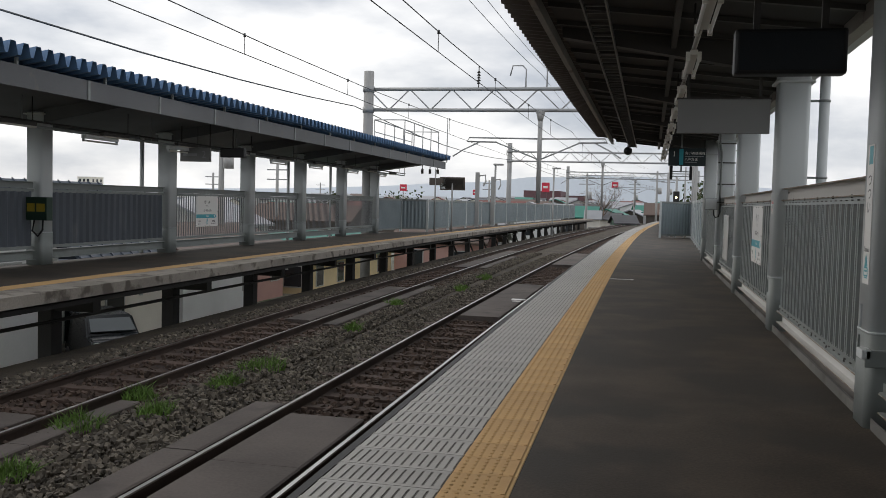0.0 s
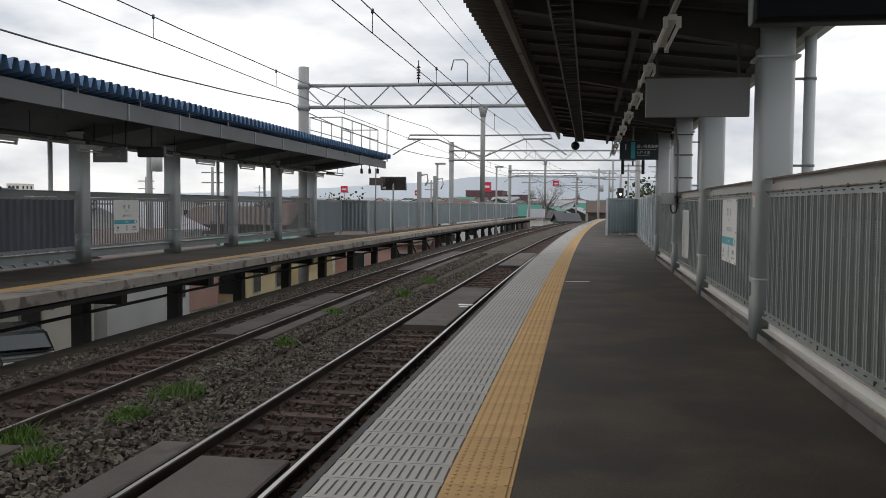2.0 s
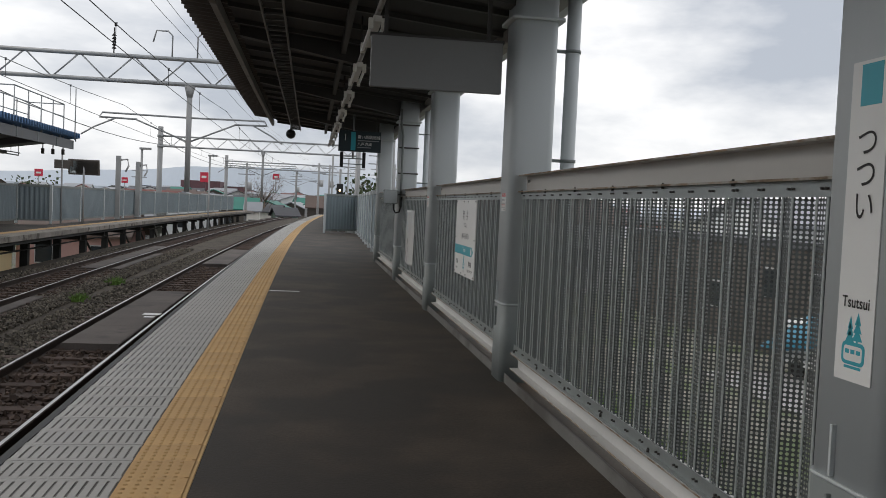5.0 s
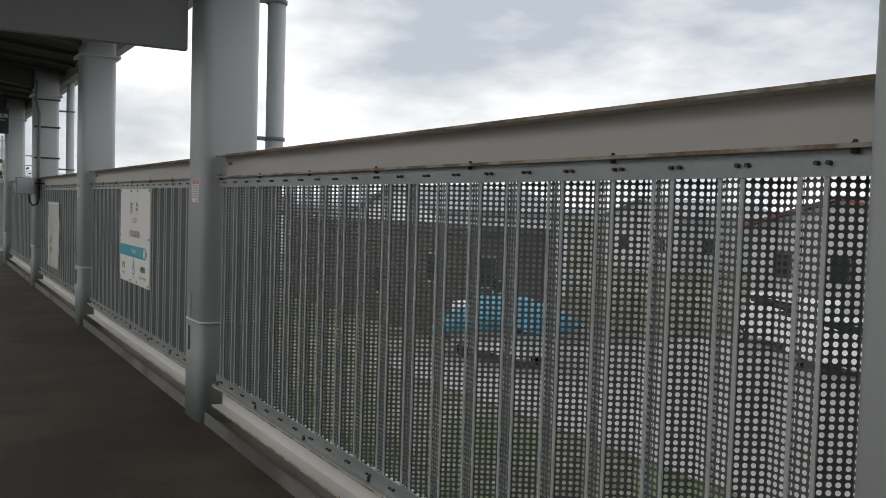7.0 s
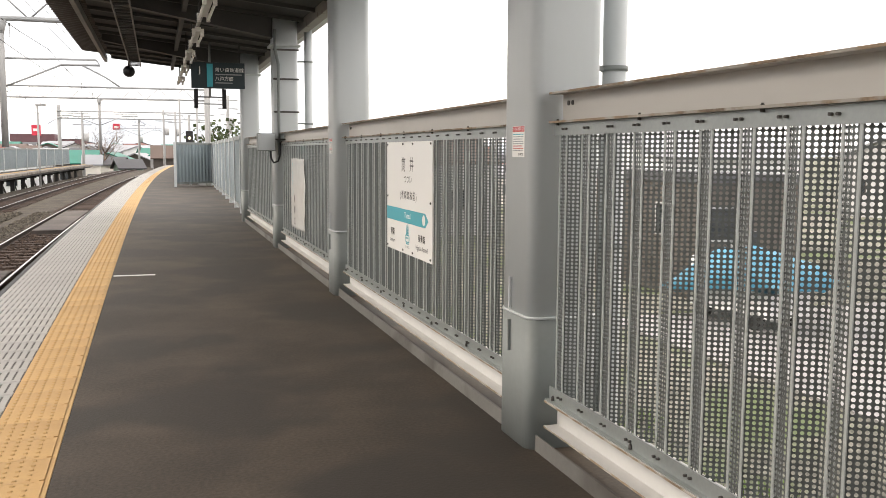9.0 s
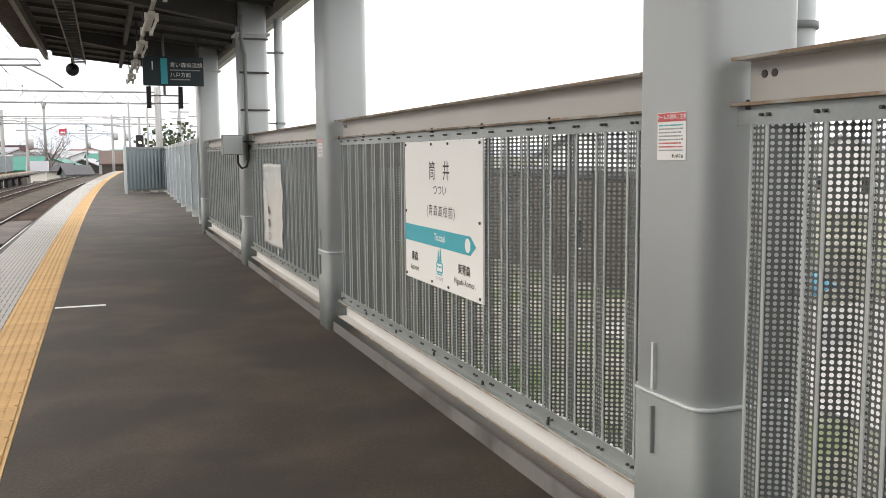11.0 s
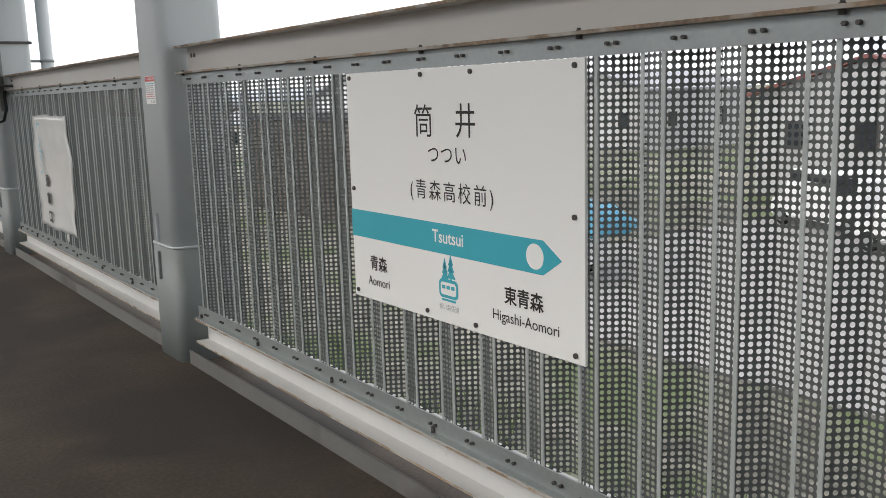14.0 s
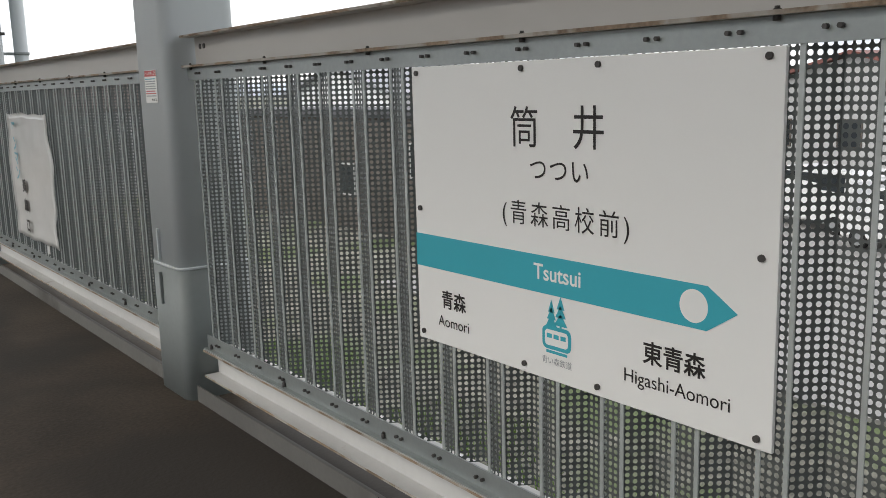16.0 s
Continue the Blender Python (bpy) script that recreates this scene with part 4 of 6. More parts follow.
def name_board(m, label, w=1.176, h=0.786):
    """Station name board in its own plane: x to the right, y up, z towards the reader."""
    b = thing("station_name_board", label, "sign", at=m)
    part("plate", boxed(-w / 2, w / 2, -h / 2, h / 2, 0.0, 0.010, bevel=0.002), SIGN_WHITE, b)
    up = 0.0112
    at = lambda x, y: Matrix.Translation((x, y, up))
    lettering("筒", 0.108, INK, b, at(-0.118, 0.226))
    lettering("井", 0.108, INK, b, at(0.097, 0.228))
    lettering("つつい", 0.066, INK, b, at(0.0, 0.129), spacing=1.12)
    lettering("(青森高校前)", 0.066, INK, b, at(0.009, 0.016), spacing=1.30)
    y0, y1 = -0.174, -0.079
    flat([(-w / 2, y0), (0.430, y0), (0.503, (y0 + y1) / 2), (0.430, y1), (-w / 2, y1)], 0.0012, TEAL, b, "line_band", Matrix.Translation((0, 0, 0.0102)))
    flat(disc(0.397, (y0 + y1) / 2, 0.036), 0.0004, SIGN_WHITE, b, "band_dot", Matrix.Translation((0, 0, 0.0116)))
    lettering("Tsutsui", 0.056, SIGN_WHITE, b, Matrix.Translation((-0.006, (y0 + y1) / 2 + 0.004, 0.0118)), bold=0.0008)
    lettering("青森", 0.056, INK, b, at(-0.420, -0.263), bold=0.0010)
    lettering("Aomori", 0.045, INK, b, at(-0.421, -0.325))
    lettering("東青森", 0.056, INK, b, at(0.346, -0.258), bold=0.0010)
    lettering("Higashi-Aomori", 0.045, INK, b, at(0.350, -0.320))
    emblem(b, -0.009, -0.262, 0.80)
    lettering("青い森鉄道", 0.021, INK_GREY, b, at(-0.009, -0.343))
    for x in (-0.563, -0.126, 0.128, 0.555):
        for y in (-0.370, 0.376):
            part("rivet", rods([((x, y, 0.009), (x, y, 0.016))], 0.0075, 10), BOLT, b)
    for x in (-0.563, 0.553):
        part("rivet", rods([((x, -0.005, 0.009), (x, -0.005, 0.016))], 0.0075, 10), BOLT, b)
    return b


FACE_TRACK = Matrix(((0, 0, -1, 0), (-1, 0, 0, 0), (0, 1, 0, 0), (0, 0, 0, 1)))   # reader stands on the track side of the near fence
name_board(Matrix.Translation((FENCE_X - 0.047, 12.976, 1.030)) @ FACE_TRACK, "white station name board with a teal band on the fence")
FACE_RIGHT = Matrix(((0, 0, 1, 0), (1, 0, 0, 0), (0, 1, 0, 0), (0, 0, 0, 1)))
name_board(Matrix.Translation((LC - 0.095 + far_curve(21.4), 21.45, 0.98)) @ FACE_RIGHT, "white station name board with a teal band on the opposite fence")

# ---- boards, lamps and boxes of the near platform ----
mon = thing("ticket_display", "black display screen hung under the roof", "screen", at=pose(0.94, 5.8, 2.34))
bm = bmesh.new()
box(bm, -0.33, 0.33, -0.06, 0.08, -0.14, 0.14, bevel=0.02)
part("case", bm, BLACK, mon)
part("glass", boxed(-0.30, 0.30, -0.068, -0.062, -0.115, 0.115), GLASS_DARK, mon)
for x in (-0.2, 0.2):
    part("bracket", boxed(x - 0.02, x + 0.02, -0.02, 0.02, 0.14, roof_z(0.94 + x) - 2.34 - 0.03), CANOPY_RIB, mon)

brd = thing("blank_board", "plain grey sign board hung under the roof", "sign", at=pose(0.915, 10.74, 2.43))
part("panel", boxed(-0.51, 0.51, -0.03, 0.03, -0.195, 0.195, bevel=0.006), BOARD, brd)
part("rim", boxed(-0.52, 0.52, -0.024, 0.024, 0.19, 0.215), CANOPY_RIB, brd)
for x in (-0.4, 0.4):
    part("hanger", boxed(x - 0.015, x + 0.015, -0.015, 0.015, 0.21, roof_z(0.915 + x) - 2.43 - 0.04), CANOPY_RIB, brd)

TRACK_SIGN_Y = 23.2
ts = thing("track_sign", "dark sign with track number and direction under the roof", "sign", at=pose(0.985, TRACK_SIGN_Y, 2.655) @ Matrix(((1, 0, 0, 0), (0, 0, -1, 0), (0, 1, 0, 0), (0, 0, 0, 1))))
SIGN_DARK = material("sign_dark", (0.022, 0.036, 0.042), 0.4, spread=0.05, bump=0)
part("case", boxed(-0.45, 0.45, -0.22, 0.22, -0.10, 0.0, bevel=0.006), SIGN_DARK, ts)
up = Matrix.Translation((0, 0, 0.002))
flat(bar(-0.19, -0.09, -0.195, 0.195), 0.002, TEAL, ts, "line_bar", up)
lettering("1", 0.20, SIGN_WHITE, ts, Matrix.Translation((-0.31, 0.07, 0.005)))
lettering("青い森鉄道線", 0.082, SIGN_WHITE, ts, Matrix.Translation((-0.055, 0.09, 0.005)), align="LEFT")
lettering("八戸方面", 0.078, SIGN_WHITE, ts, Matrix.Translation((-0.055, -0.06, 0.005)), align="LEFT")
flat(bar(-0.05, 0.40, 0.008, 0.026), 0.002, INK_GREY, ts, "small_print", up)
flat(bar(-0.05, 0.24, -0.135, -0.118), 0.002, INK_GREY, ts, "small_print", up)
for x in (-0.36, 0.36):
    part("hanger", boxed(x - 0.015, x + 0.015, 0.22, 0.58, -0.06, -0.03), CANOPY_RIB, ts)
# bracket frame with two speakers under the track sign
tf = thing("signal_repeater", "small steel frame with two dark speakers below the sign", "signal", at=pose(0.86, TRACK_SIGN_Y + 0.3, 2.30))
part("frame", tube([(-0.22, 0, 0.30), (-0.22, 0, -0.12), (0.22, 0, -0.12), (0.22, 0, 0.30)], 0.016), TRUSS, tf)
part("cross_bar", rods([((-0.26, 0, 0.0), (0.26, 0, 0.0))], 0.014, 6), TRUSS, tf)
part("upright", rods([((0, 0, 0.0), (0, 0, 1.02))], 0.02, 6), TRUSS, tf)
for x in (-0.24, 0.24):
    part("device", boxed(x - 0.035, x + 0.035, -0.05, 0.05, -0.20, 0.14, bevel=0.01), BLACK, tf)

sp = thing("loudspeaker", "black round loudspeaker at the end of the roof", "loudspeaker", at=pose(-0.6, 28.6, 3.12))
bm = bmesh.new()
bmesh.ops.create_uvsphere(bm, u_segments=16, v_segments=10, radius=0.13)
part("bell", bm, BLACK, sp, smooth=True)
part("bracket", rods([((0, 0, 0.05), (0, 0, 0.30)), ], 0.02, 6), BLACK, sp)

jb = thing("junction_box", "grey metal junction box on the column", "junction box", at=pose(1.46, 19.60, 1.48))
part("case", boxed(-0.21, 0.035, -0.06, 0.09, -0.12, 0.12, bevel=0.008), PAINT_LOW, jb)
part("lid", boxed(-0.20, 0.025, -0.068, -0.061, -0.11, 0.11, bevel=0.002), PAINT, jb)
part("strap", boxed(-0.02, 0.42, -0.035, -0.025, 0.03, 0.05), BOLT, jb)
part("cable_loop", tube([(-0.03, -0.02, -0.12), (-0.03, -0.04, -0.22), (0.01, -0.04, -0.28), (0.07, -0.04, -0.26), (0.10, -0.04, -0.16), (0.10, -0.04, 0.0)], 0.014), BLACK, jb)
cd = thing("cable_conduit", "grey cable conduit up the column", "conduit")
part("pipe", tube([(1.56, 19.665, 1.30), (1.56, 19.665, 2.55), (1.52, 19.665, 2.75), (1.52, 19.665, 3.02)], 0.022, 8), PAINT_LOW, cd)
for z in (1.9, 2.35, 2.75):
    part("clip", boxed(1.495, 1.85, 19.683, 19.697, z - 0.012, z + 0.012), BOLT, cd)

# poster wrapped in plastic on the fence
POSTER = material("plastic_wrapped_poster", (0.64, 0.64, 0.62), 0.22, spread=0.06, scale=3, bump=0.0)
po = thing("boarding_poster", "white crumpled plastic-wrapped poster tied to the fence", "poster", at=Matrix.Translation((FENCE_X - 0.048, 18.10, 0.83)) @ FACE_TRACK)
bm = bmesh.new()
bmesh.ops.create_grid(bm, x_segments=14, y_segments=26, size=0.5)
for v in bm.verts:
    ex, ey = v.co.x * 2, v.co.y * 2
    wob = 0.005 * noise.noise((ex * 1.3, ey * 2.2, 4.0)) + 0.004 * noise.noise((ex * 4, ey * 7, 1.0))
    v.co = (v.co.x * (1.16 - 0.10 * ey * ey) + 0.06 * noise.noise((ey * 2.3, 7, 1)) * ex, v.co.y * 0.88 + 0.05 * noise.noise((ex * 2, 3, 2)) * ey, 0.016 + 1.3 * wob)
ob = part("sheet", bm, POSTER, po, smooth=True)
so = ob.modifiers.new("thickness", "SOLIDIFY")
so.thickness = 0.003
TEAL_INK = material("faded_teal_ink", (0.10, 0.30, 0.36), 0.5, spread=0.05, bump=0.0)
for i, ch in enumerate("ワンマン"):
    lettering(ch, 0.115, TEAL_INK, po, Matrix.Translation((-0.30, 0.33 - 0.105 * i, 0.031)), bold=0.003)
for i, ch in enumerate("乗車口"):
    lettering(ch, 0.10, INK, po, Matrix.Translation((-0.16, -0.07 - 0.14 * i, 0.031)), bold=0.004)
part("tag", boxed(0.20, 0.26, -0.50, -0.43, 0.004, 0.007), POSTER, po)
part("backing", boxed(-0.36, 0.36, -0.41, 0.41, -0.004, 0.002), POSTER, po)

# label with the station's name down the column, and small notices
vl = thing("column_name_label", "white upright station name label on the column", "sign", at=Matrix.Translation((1.499, 6.055, 1.35)) @ FACE_TRACK)
part("sheet", boxed(-0.085, 0.085, -0.445, 0.445, 0.0, 0.003), SIGN_WHITE, vl)
flat(bar(-0.04, 0.055, 0.32, 0.435), 0.001, TEAL, vl, "teal_mark", Matrix.Translation((0, 0, 0.003)))
for i, ch in enumerate("つつい"):
    lettering(ch, 0.098, INK, vl, Matrix.Translation((0.005, 0.215 - 0.088 * i, 0.0045)))
lettering("Tsutsui", 0.044, INK, vl, Matrix.Translation((0.0, -0.225, 0.0045)), bold=0.0006)
emblem(vl, 0.0, -0.345, 0.85)
for o in vl.children:
    if o.name.startswith(("tree", "trunk", "railcar")):
        o.matrix_basis = Matrix.Translation((0, 0, -0.0072)) @ o.matrix_basis


def notice(y, z, x=1.4985):
    n = thing("column_notice", "small white notice with a red heading on the column", "notice", "column notices", at=Matrix.Translation((x, y, z)) @ FACE_TRACK)
    part("sheet", boxed(-0.072, 0.072, -0.07, 0.07, 0.0, 0.0015), SIGN_WHITE, n)
    flat(bar(-0.07, 0.07, 0.043, 0.068), 0.0006, INK_RED, n, "heading", Matrix.Translation((0, 0, 0.0016)))
    lettering("ホームの傾斜に注意", 0.0165, SIGN_WHITE, n, Matrix.Translation((0, 0.0555, 0.0026)))
    for i in range(8):
        x = -0.064
        while x < 0.056 - 0.014 * (i % 3 == 2):
            w = 0.006 + 0.010 * ((i * 7 + int(x * 1000)) % 5) / 5
            flat(bar(x, min(x + w, 0.064), 0.030 - 0.0105 * i, 0.0345 - 0.0105 * i), 0.0004, INK_RED if i in (5, 6) else INK_GREY if i else TEAL, n, "print_line", Matrix.Translation((0, 0, 0.0016)))
            x += w + 0.003
    lettering("青い森鉄道", 0.0115, INK, n, Matrix.Translation((0.032, -0.059, 0.0022)), bold=0.0003)
    return n


notice(10.755, 1.40)
notice(15.415, 1.405)
for y in COLUMNS[3:7]:
    lug = thing("column_lug", "small grey steel lug on the column foot", "lug", "column lugs", at=pose(1.497, y + 0.22, 0.0))
    part("upper_lug", boxed(-0.012, 0.004, -0.006, 0.006, 0.62, 0.77, bevel=0.003), PAINT, lug)
    part("lower_lug", boxed(-0.016, 0.0, -0.006, 0.006, 0.42, 0.57, bevel=0.003), PAINT_LOW, lug)
hb = thing("hose_bracket", "grey steel bracket on the column foot", "bracket", at=pose(1.55, 5.80, 0.47))
part("plate", boxed(-0.10, 0.30, -0.05, -0.006, -0.06, 0.05, bevel=0.01), PAINT_LOW, hb)
part("arm", boxed(-0.12, -0.06, -0.05, 0.10, -0.01, 0.05, bevel=0.008), PAINT, hb)

mk = thing("platform_mark", "short white painted bar on the asphalt", "marking")
part("stroke", boxed(-0.55, -0.12, 17.20, 17.27, 0.001, 0.004), WHITE, mk)

# ---- things on the opposite platform ----
def left_x(y, d=0.0):
    return LC + far_curve(y) + d


for y in span(-4, 36, 2.9):
    l2 = thing("fluorescent_lamp", "dark strip lamp under the opposite roof", "lamp", "opposite lamps", at=pose(-10.3, y, 2.50))
    part("housing", boxed(-0.05, 0.05, -0.45, 0.45, 0.0, 0.06, bevel=0.01), CANOPY_RIB, l2)
    for s in (-1, 1):
        part("tube", rods([((0.045 * s, -0.43, -0.02), (0.045 * s, 0.43, -0.02))], 0.014, 8), TUBE, l2)
lc = thing("lamp_conduit", "thin conduit that carries the opposite lamps", "conduit")
part("pipe", tube([(-10.3, y, 2.58) for y in span(-8, 38, 4)], 0.018), DARK, lc)
for y in span(-7, 37, 2.9):
    part("hanger", rods([((-10.3, y, 2.58), (-10.3, y, 3.0))], 0.008, 5), DARK, lc)
s2 = thing("track_sign", "dark sign with the number two under the opposite roof", "sign", at=pose(-10.15, 19.0, 2.32) @ Matrix(((1, 0, 0, 0), (0, 0, -1, 0), (0, 1, 0, 0), (0, 0, 0, 1))))
part("case", boxed(-0.38, 0.38, -0.16, 0.16, -0.06, 0.0, bevel=0.006), BOARD, s2)
lettering("2", 0.22, INK_GREY, s2, Matrix.Translation((0.22, 0.0, 0.004)))
flat(bar(-0.30, 0.05, -0.03, 0.03), 0.002, INK_GREY, s2, "small_print", up)
for x in (-0.36, 0.36):
    part("hanger", boxed(x - 0.012, x + 0.012, 0.16, 0.75, -0.04, -0.02), DARK, s2)
d2 = thing("ticket_display", "black display screen under the opposite roof", "screen", at=pose(-9.25, 19.1, 2.38))
bm = bmesh.new()
box(bm, -0.30, 0.30, -0.06, 0.08, -0.11, 0.11, bevel=0.03)
part("case", bm, BLACK, d2)
part("bracket", rods([((0, 0, 0.1), (0, 0, 0.75))], 0.02, 6), DARK, d2)
gb = thing("signal_box", "dark green box with a yellow panel on the column", "junction box", at=pose(left_x(14.6) + 0.02, 14.56, 1.06))
GREEN_DARK = paint("box_green", (0.012, 0.035, 0.022), 0.5)
YELLOW = paint("box_yellow", (0.30, 0.22, 0.02), 0.5)
part("case", boxed(-0.22, 0.24, -0.16, 0.02, -0.22, 0.21, bevel=0.015), GREEN_DARK, gb)
for a, b in ((-0.17, -0.01), (0.03, 0.20)):
    part("panel", boxed(a, b, -0.166, -0.161, -0.06, 0.09), YELLOW, gb)
part("cable", tube([(-0.1, -0.05, -0.22), (-0.12, -0.08, -0.42), (0.0, -0.08, -0.52), (0.08, -0.06, -0.40), (0.08, -0.05, -0.22)], 0.02), BLACK, gb)
for y in (19.1, 28.1, 32.2):
    dp = thing("drain_pipe", "grey drain pipe behind the opposite platform", "pipe", "opposite drain pipes")
    part("pipe", rods([((left_x(y) - 0.5, y - 0.15, -1.0), (left_x(y) - 0.5, y - 0.15, 2.75))], 0.05, 10), PAINT, dp)
mir = thing("platform_mirror", "framed rectangular mirror on a pole at the roof end", "mirror", at=pose(-9.2, 42.6, 0))
part("pole", rods([((0, 0, 0), (0, 0, 2.5))], 0.04, 8), POLE, mir)
part("back", boxed(-0.62, 0.62, -0.02, 0.04, 1.98, 2.62, bevel=0.03), WALL_BROWN, mir)
MIRROR = material("mirror_glass", (0.75, 0.76, 0.77), 0.05, metal=1.0, spread=0.02, bump=0)
part("glass", boxed(-0.55, 0.55, -0.032, -0.022, 2.04, 2.56), MIRROR, mir)
for o in mir.children:
    if not o.name.startswith("pole"):
        o.matrix_basis = Matrix.Translation((0, 0, 2.3)) @ pose(0, 0, 0, 11) @ Matrix.Translation((0, 0, -2.3))
m2 = thing("platform_mirror", "small tilted mirror beside the roof end", "mirror", at=pose(-9.95, 42.2, 0, 0, 0, 25))
part("pole", rods([((0, 0, 0), (0, 0, 3.0))], 0.035, 8), POLE, m2)
# glass painted plain brown as its reflection
part("glass", boxed(-0.3, 0.3, -0.03, 0.0, 2.2, 2.55, bevel=0.02), WALL_BROWN, m2)
cw = thing("roof_catwalk", "grey steel catwalk railing on the opposite roof end", "railing")
for x0, y0, y1 in ((-9.0, 33.0, 38.6), (-10.2, 33.0, 38.6)):
    part("top_rail", rods([((x0, y0, 4.45), (x0, y1, 4.45))], 0.022, 6), TRUSS, cw)
    part("middle_rail", rods([((x0, y0, 4.0), (x0, y1, 4.0))], 0.018, 6), TRUSS, cw)
    for y in span(y0, y1, 1.4):
        part("upright", rods([((x0, y, 3.15), (x0, y, 4.45))], 0.02, 6), TRUSS, cw)
for y in (33.0, 38.6):
    part("end_rail", rods([((-9.0, y, 4.45), (-10.2, y, 4.45))], 0.022, 6), TRUSS, cw)
part("ladder_stile", rods([((-8.7, 39.0, 3.2), (-8.7, 39.0, 5.1))], 0.02, 6), TRUSS, cw)
# small blocks on stems stand for the thin brackets at the roof end
for i, x in enumerate((-9.7, -9.35, -9.0)):
    sg = thing("signal_lamp", "small steel bracket block hung at the opposite roof end", "signal", "roof end signals", at=pose(x, 38.6, 2.72))
    part("case", boxed(-0.05, 0.05, -0.05, 0.05, -0.10, 0.10, bevel=0.015), BOLT, sg)
    part("stem", rods([((0, 0, 0.1), (0, 0, 0.5))], 0.02, 6), DARK, sg)
for x, y, h in ((-9.75, 52.0, 2.3), (-9.6, 56.5, 2.2)):
    p = thing("equipment_post", "grey post with a hanging device beside the fence", "post", "equipment posts", at=pose(x, y, 0))
    part("post", boxed(-0.11, 0.11, -0.11, 0.11, 0, h + 0.9), POLE, p)
    part("arm", tube([(0.1, 0, h + 0.7), (0.45, 0, h + 0.75), (0.5, 0, h + 0.4), (0.35, 0, h + 0.1)], 0.05), WALL_GREY, p)


def lamp_post(x, y, z0, z1):
    p = thing("street_lamp", "grey street lamp on a slim pole", "lamp", "street lamps", at=pose(x, y, z0))
    part("pole", rods([((0, 0, 0), (0, 0, z1 - z0))], 0.07, 8, ), POLE, p)
    part("head", boxed(-0.15, 0.55, -0.1, 0.1, z1 - z0 - 0.05, z1 - z0 + 0.08, bevel=0.03), POLE, p)


lamp_post(-10.4, 62, -3.4, 4.1)
lamp_post(-7.6, 74, -3.4, 4.4)

# ---- houses ----
def house(x, y, w, d, h, wall, roof_mat, rise=1.3, turn=0.0, label="", windows=((-0.25, 0.5), (0.25, 0.5)), z=-3.4, kind="gable", over=0.35, name="house"):
    """A house with its base centre at x, y: walls, a pitched or flat roof, windows on all four sides."""
    g = thing(name, label, "house", at=pose(x, y, z, rz=turn))
    bm = bmesh.new()
    box(bm, -w / 2, w / 2, -d / 2, d / 2, 0, h)
    if kind == "gable":
        a = [bm.verts.new(c) for c in ((-w / 2, -d / 2, h), (-w / 2, d / 2, h), (-w / 2, 0, h + rise * 0.97))]
        b = [bm.verts.new(c) for c in ((w / 2, -d / 2, h), (w / 2, d / 2, h), (w / 2, 0, h + rise * 0.97))]
        bm.faces.new(a)
        bm.faces.new(b[::-1])
    part("wall", bm, wall, g)
    bm = bmesh.new()
    o = over
    if kind == "gable":
        k = rise / (d / 2)
        prof = [(-d / 2 - o, h - k * o), (0, h + rise), (d / 2 + o, h - k * o), (d / 2 + o, h - k * o + 0.14), (0, h + rise + 0.16), (-d / 2 - o, h - k * o + 0.14)]
        lo = [bm.verts.new((-w / 2 - o, py, pz)) for py, pz in prof]
        hi = [bm.verts.new((w / 2 + o, py, pz)) for py, pz in prof]
        for i in range(6):
            bm.faces.new((lo[i], lo[(i + 1) % 6], hi[(i + 1) % 6], hi[i]))
        bm.faces.new((lo[0], lo[1], lo[4], lo[5]))
        bm.faces.new((lo[1], lo[2], lo[3], lo[4]))
        bm.faces.new((hi[0], hi[1], hi[4], hi[5]))
        bm.faces.new((hi[1], hi[2], hi[3], hi[4]))
        bmesh.ops.recalc_face_normals(bm, faces=bm.faces)
    else:
        box(bm, -w / 2 - 0.1, w / 2 + 0.1, -d / 2 - 0.1, d / 2 + 0.1, h, h + 0.25)
    part("roof", bm, roof_mat, g)
    for u, v in windows:
        for s in (-1, 1):
            wx, wz = u * w, v * h
            for horizontal in (True, False):
                bm = bmesh.new()
                q = 0.45
                cx = wx if horizontal else u * d
                def put(a0, a1, z0, z1, t0, t1):
                    if horizontal:
                        box(bm, cx + a0, cx + a1, s * (d / 2 + t0), s * (d / 2 + t1), wz + z0, wz + z1)
                    else:
                        box(bm, s * (w / 2 + t0), s * (w / 2 + t1), cx + a0, cx + a1, wz + z0, wz + z1)
                put(-q - 0.06, q + 0.06, -0.56, 0.56, 0.0, 0.05)
                fr = part("window", bm, WALL_GREY if wall is not WALL_GREY else WALL_BROWN, g)
                bm = bmesh.new()
                put(-q, q, -0.5, 0.5, 0.05, 0.058)
                part("pane", bm, GLASS_DARK, fr)
    return g


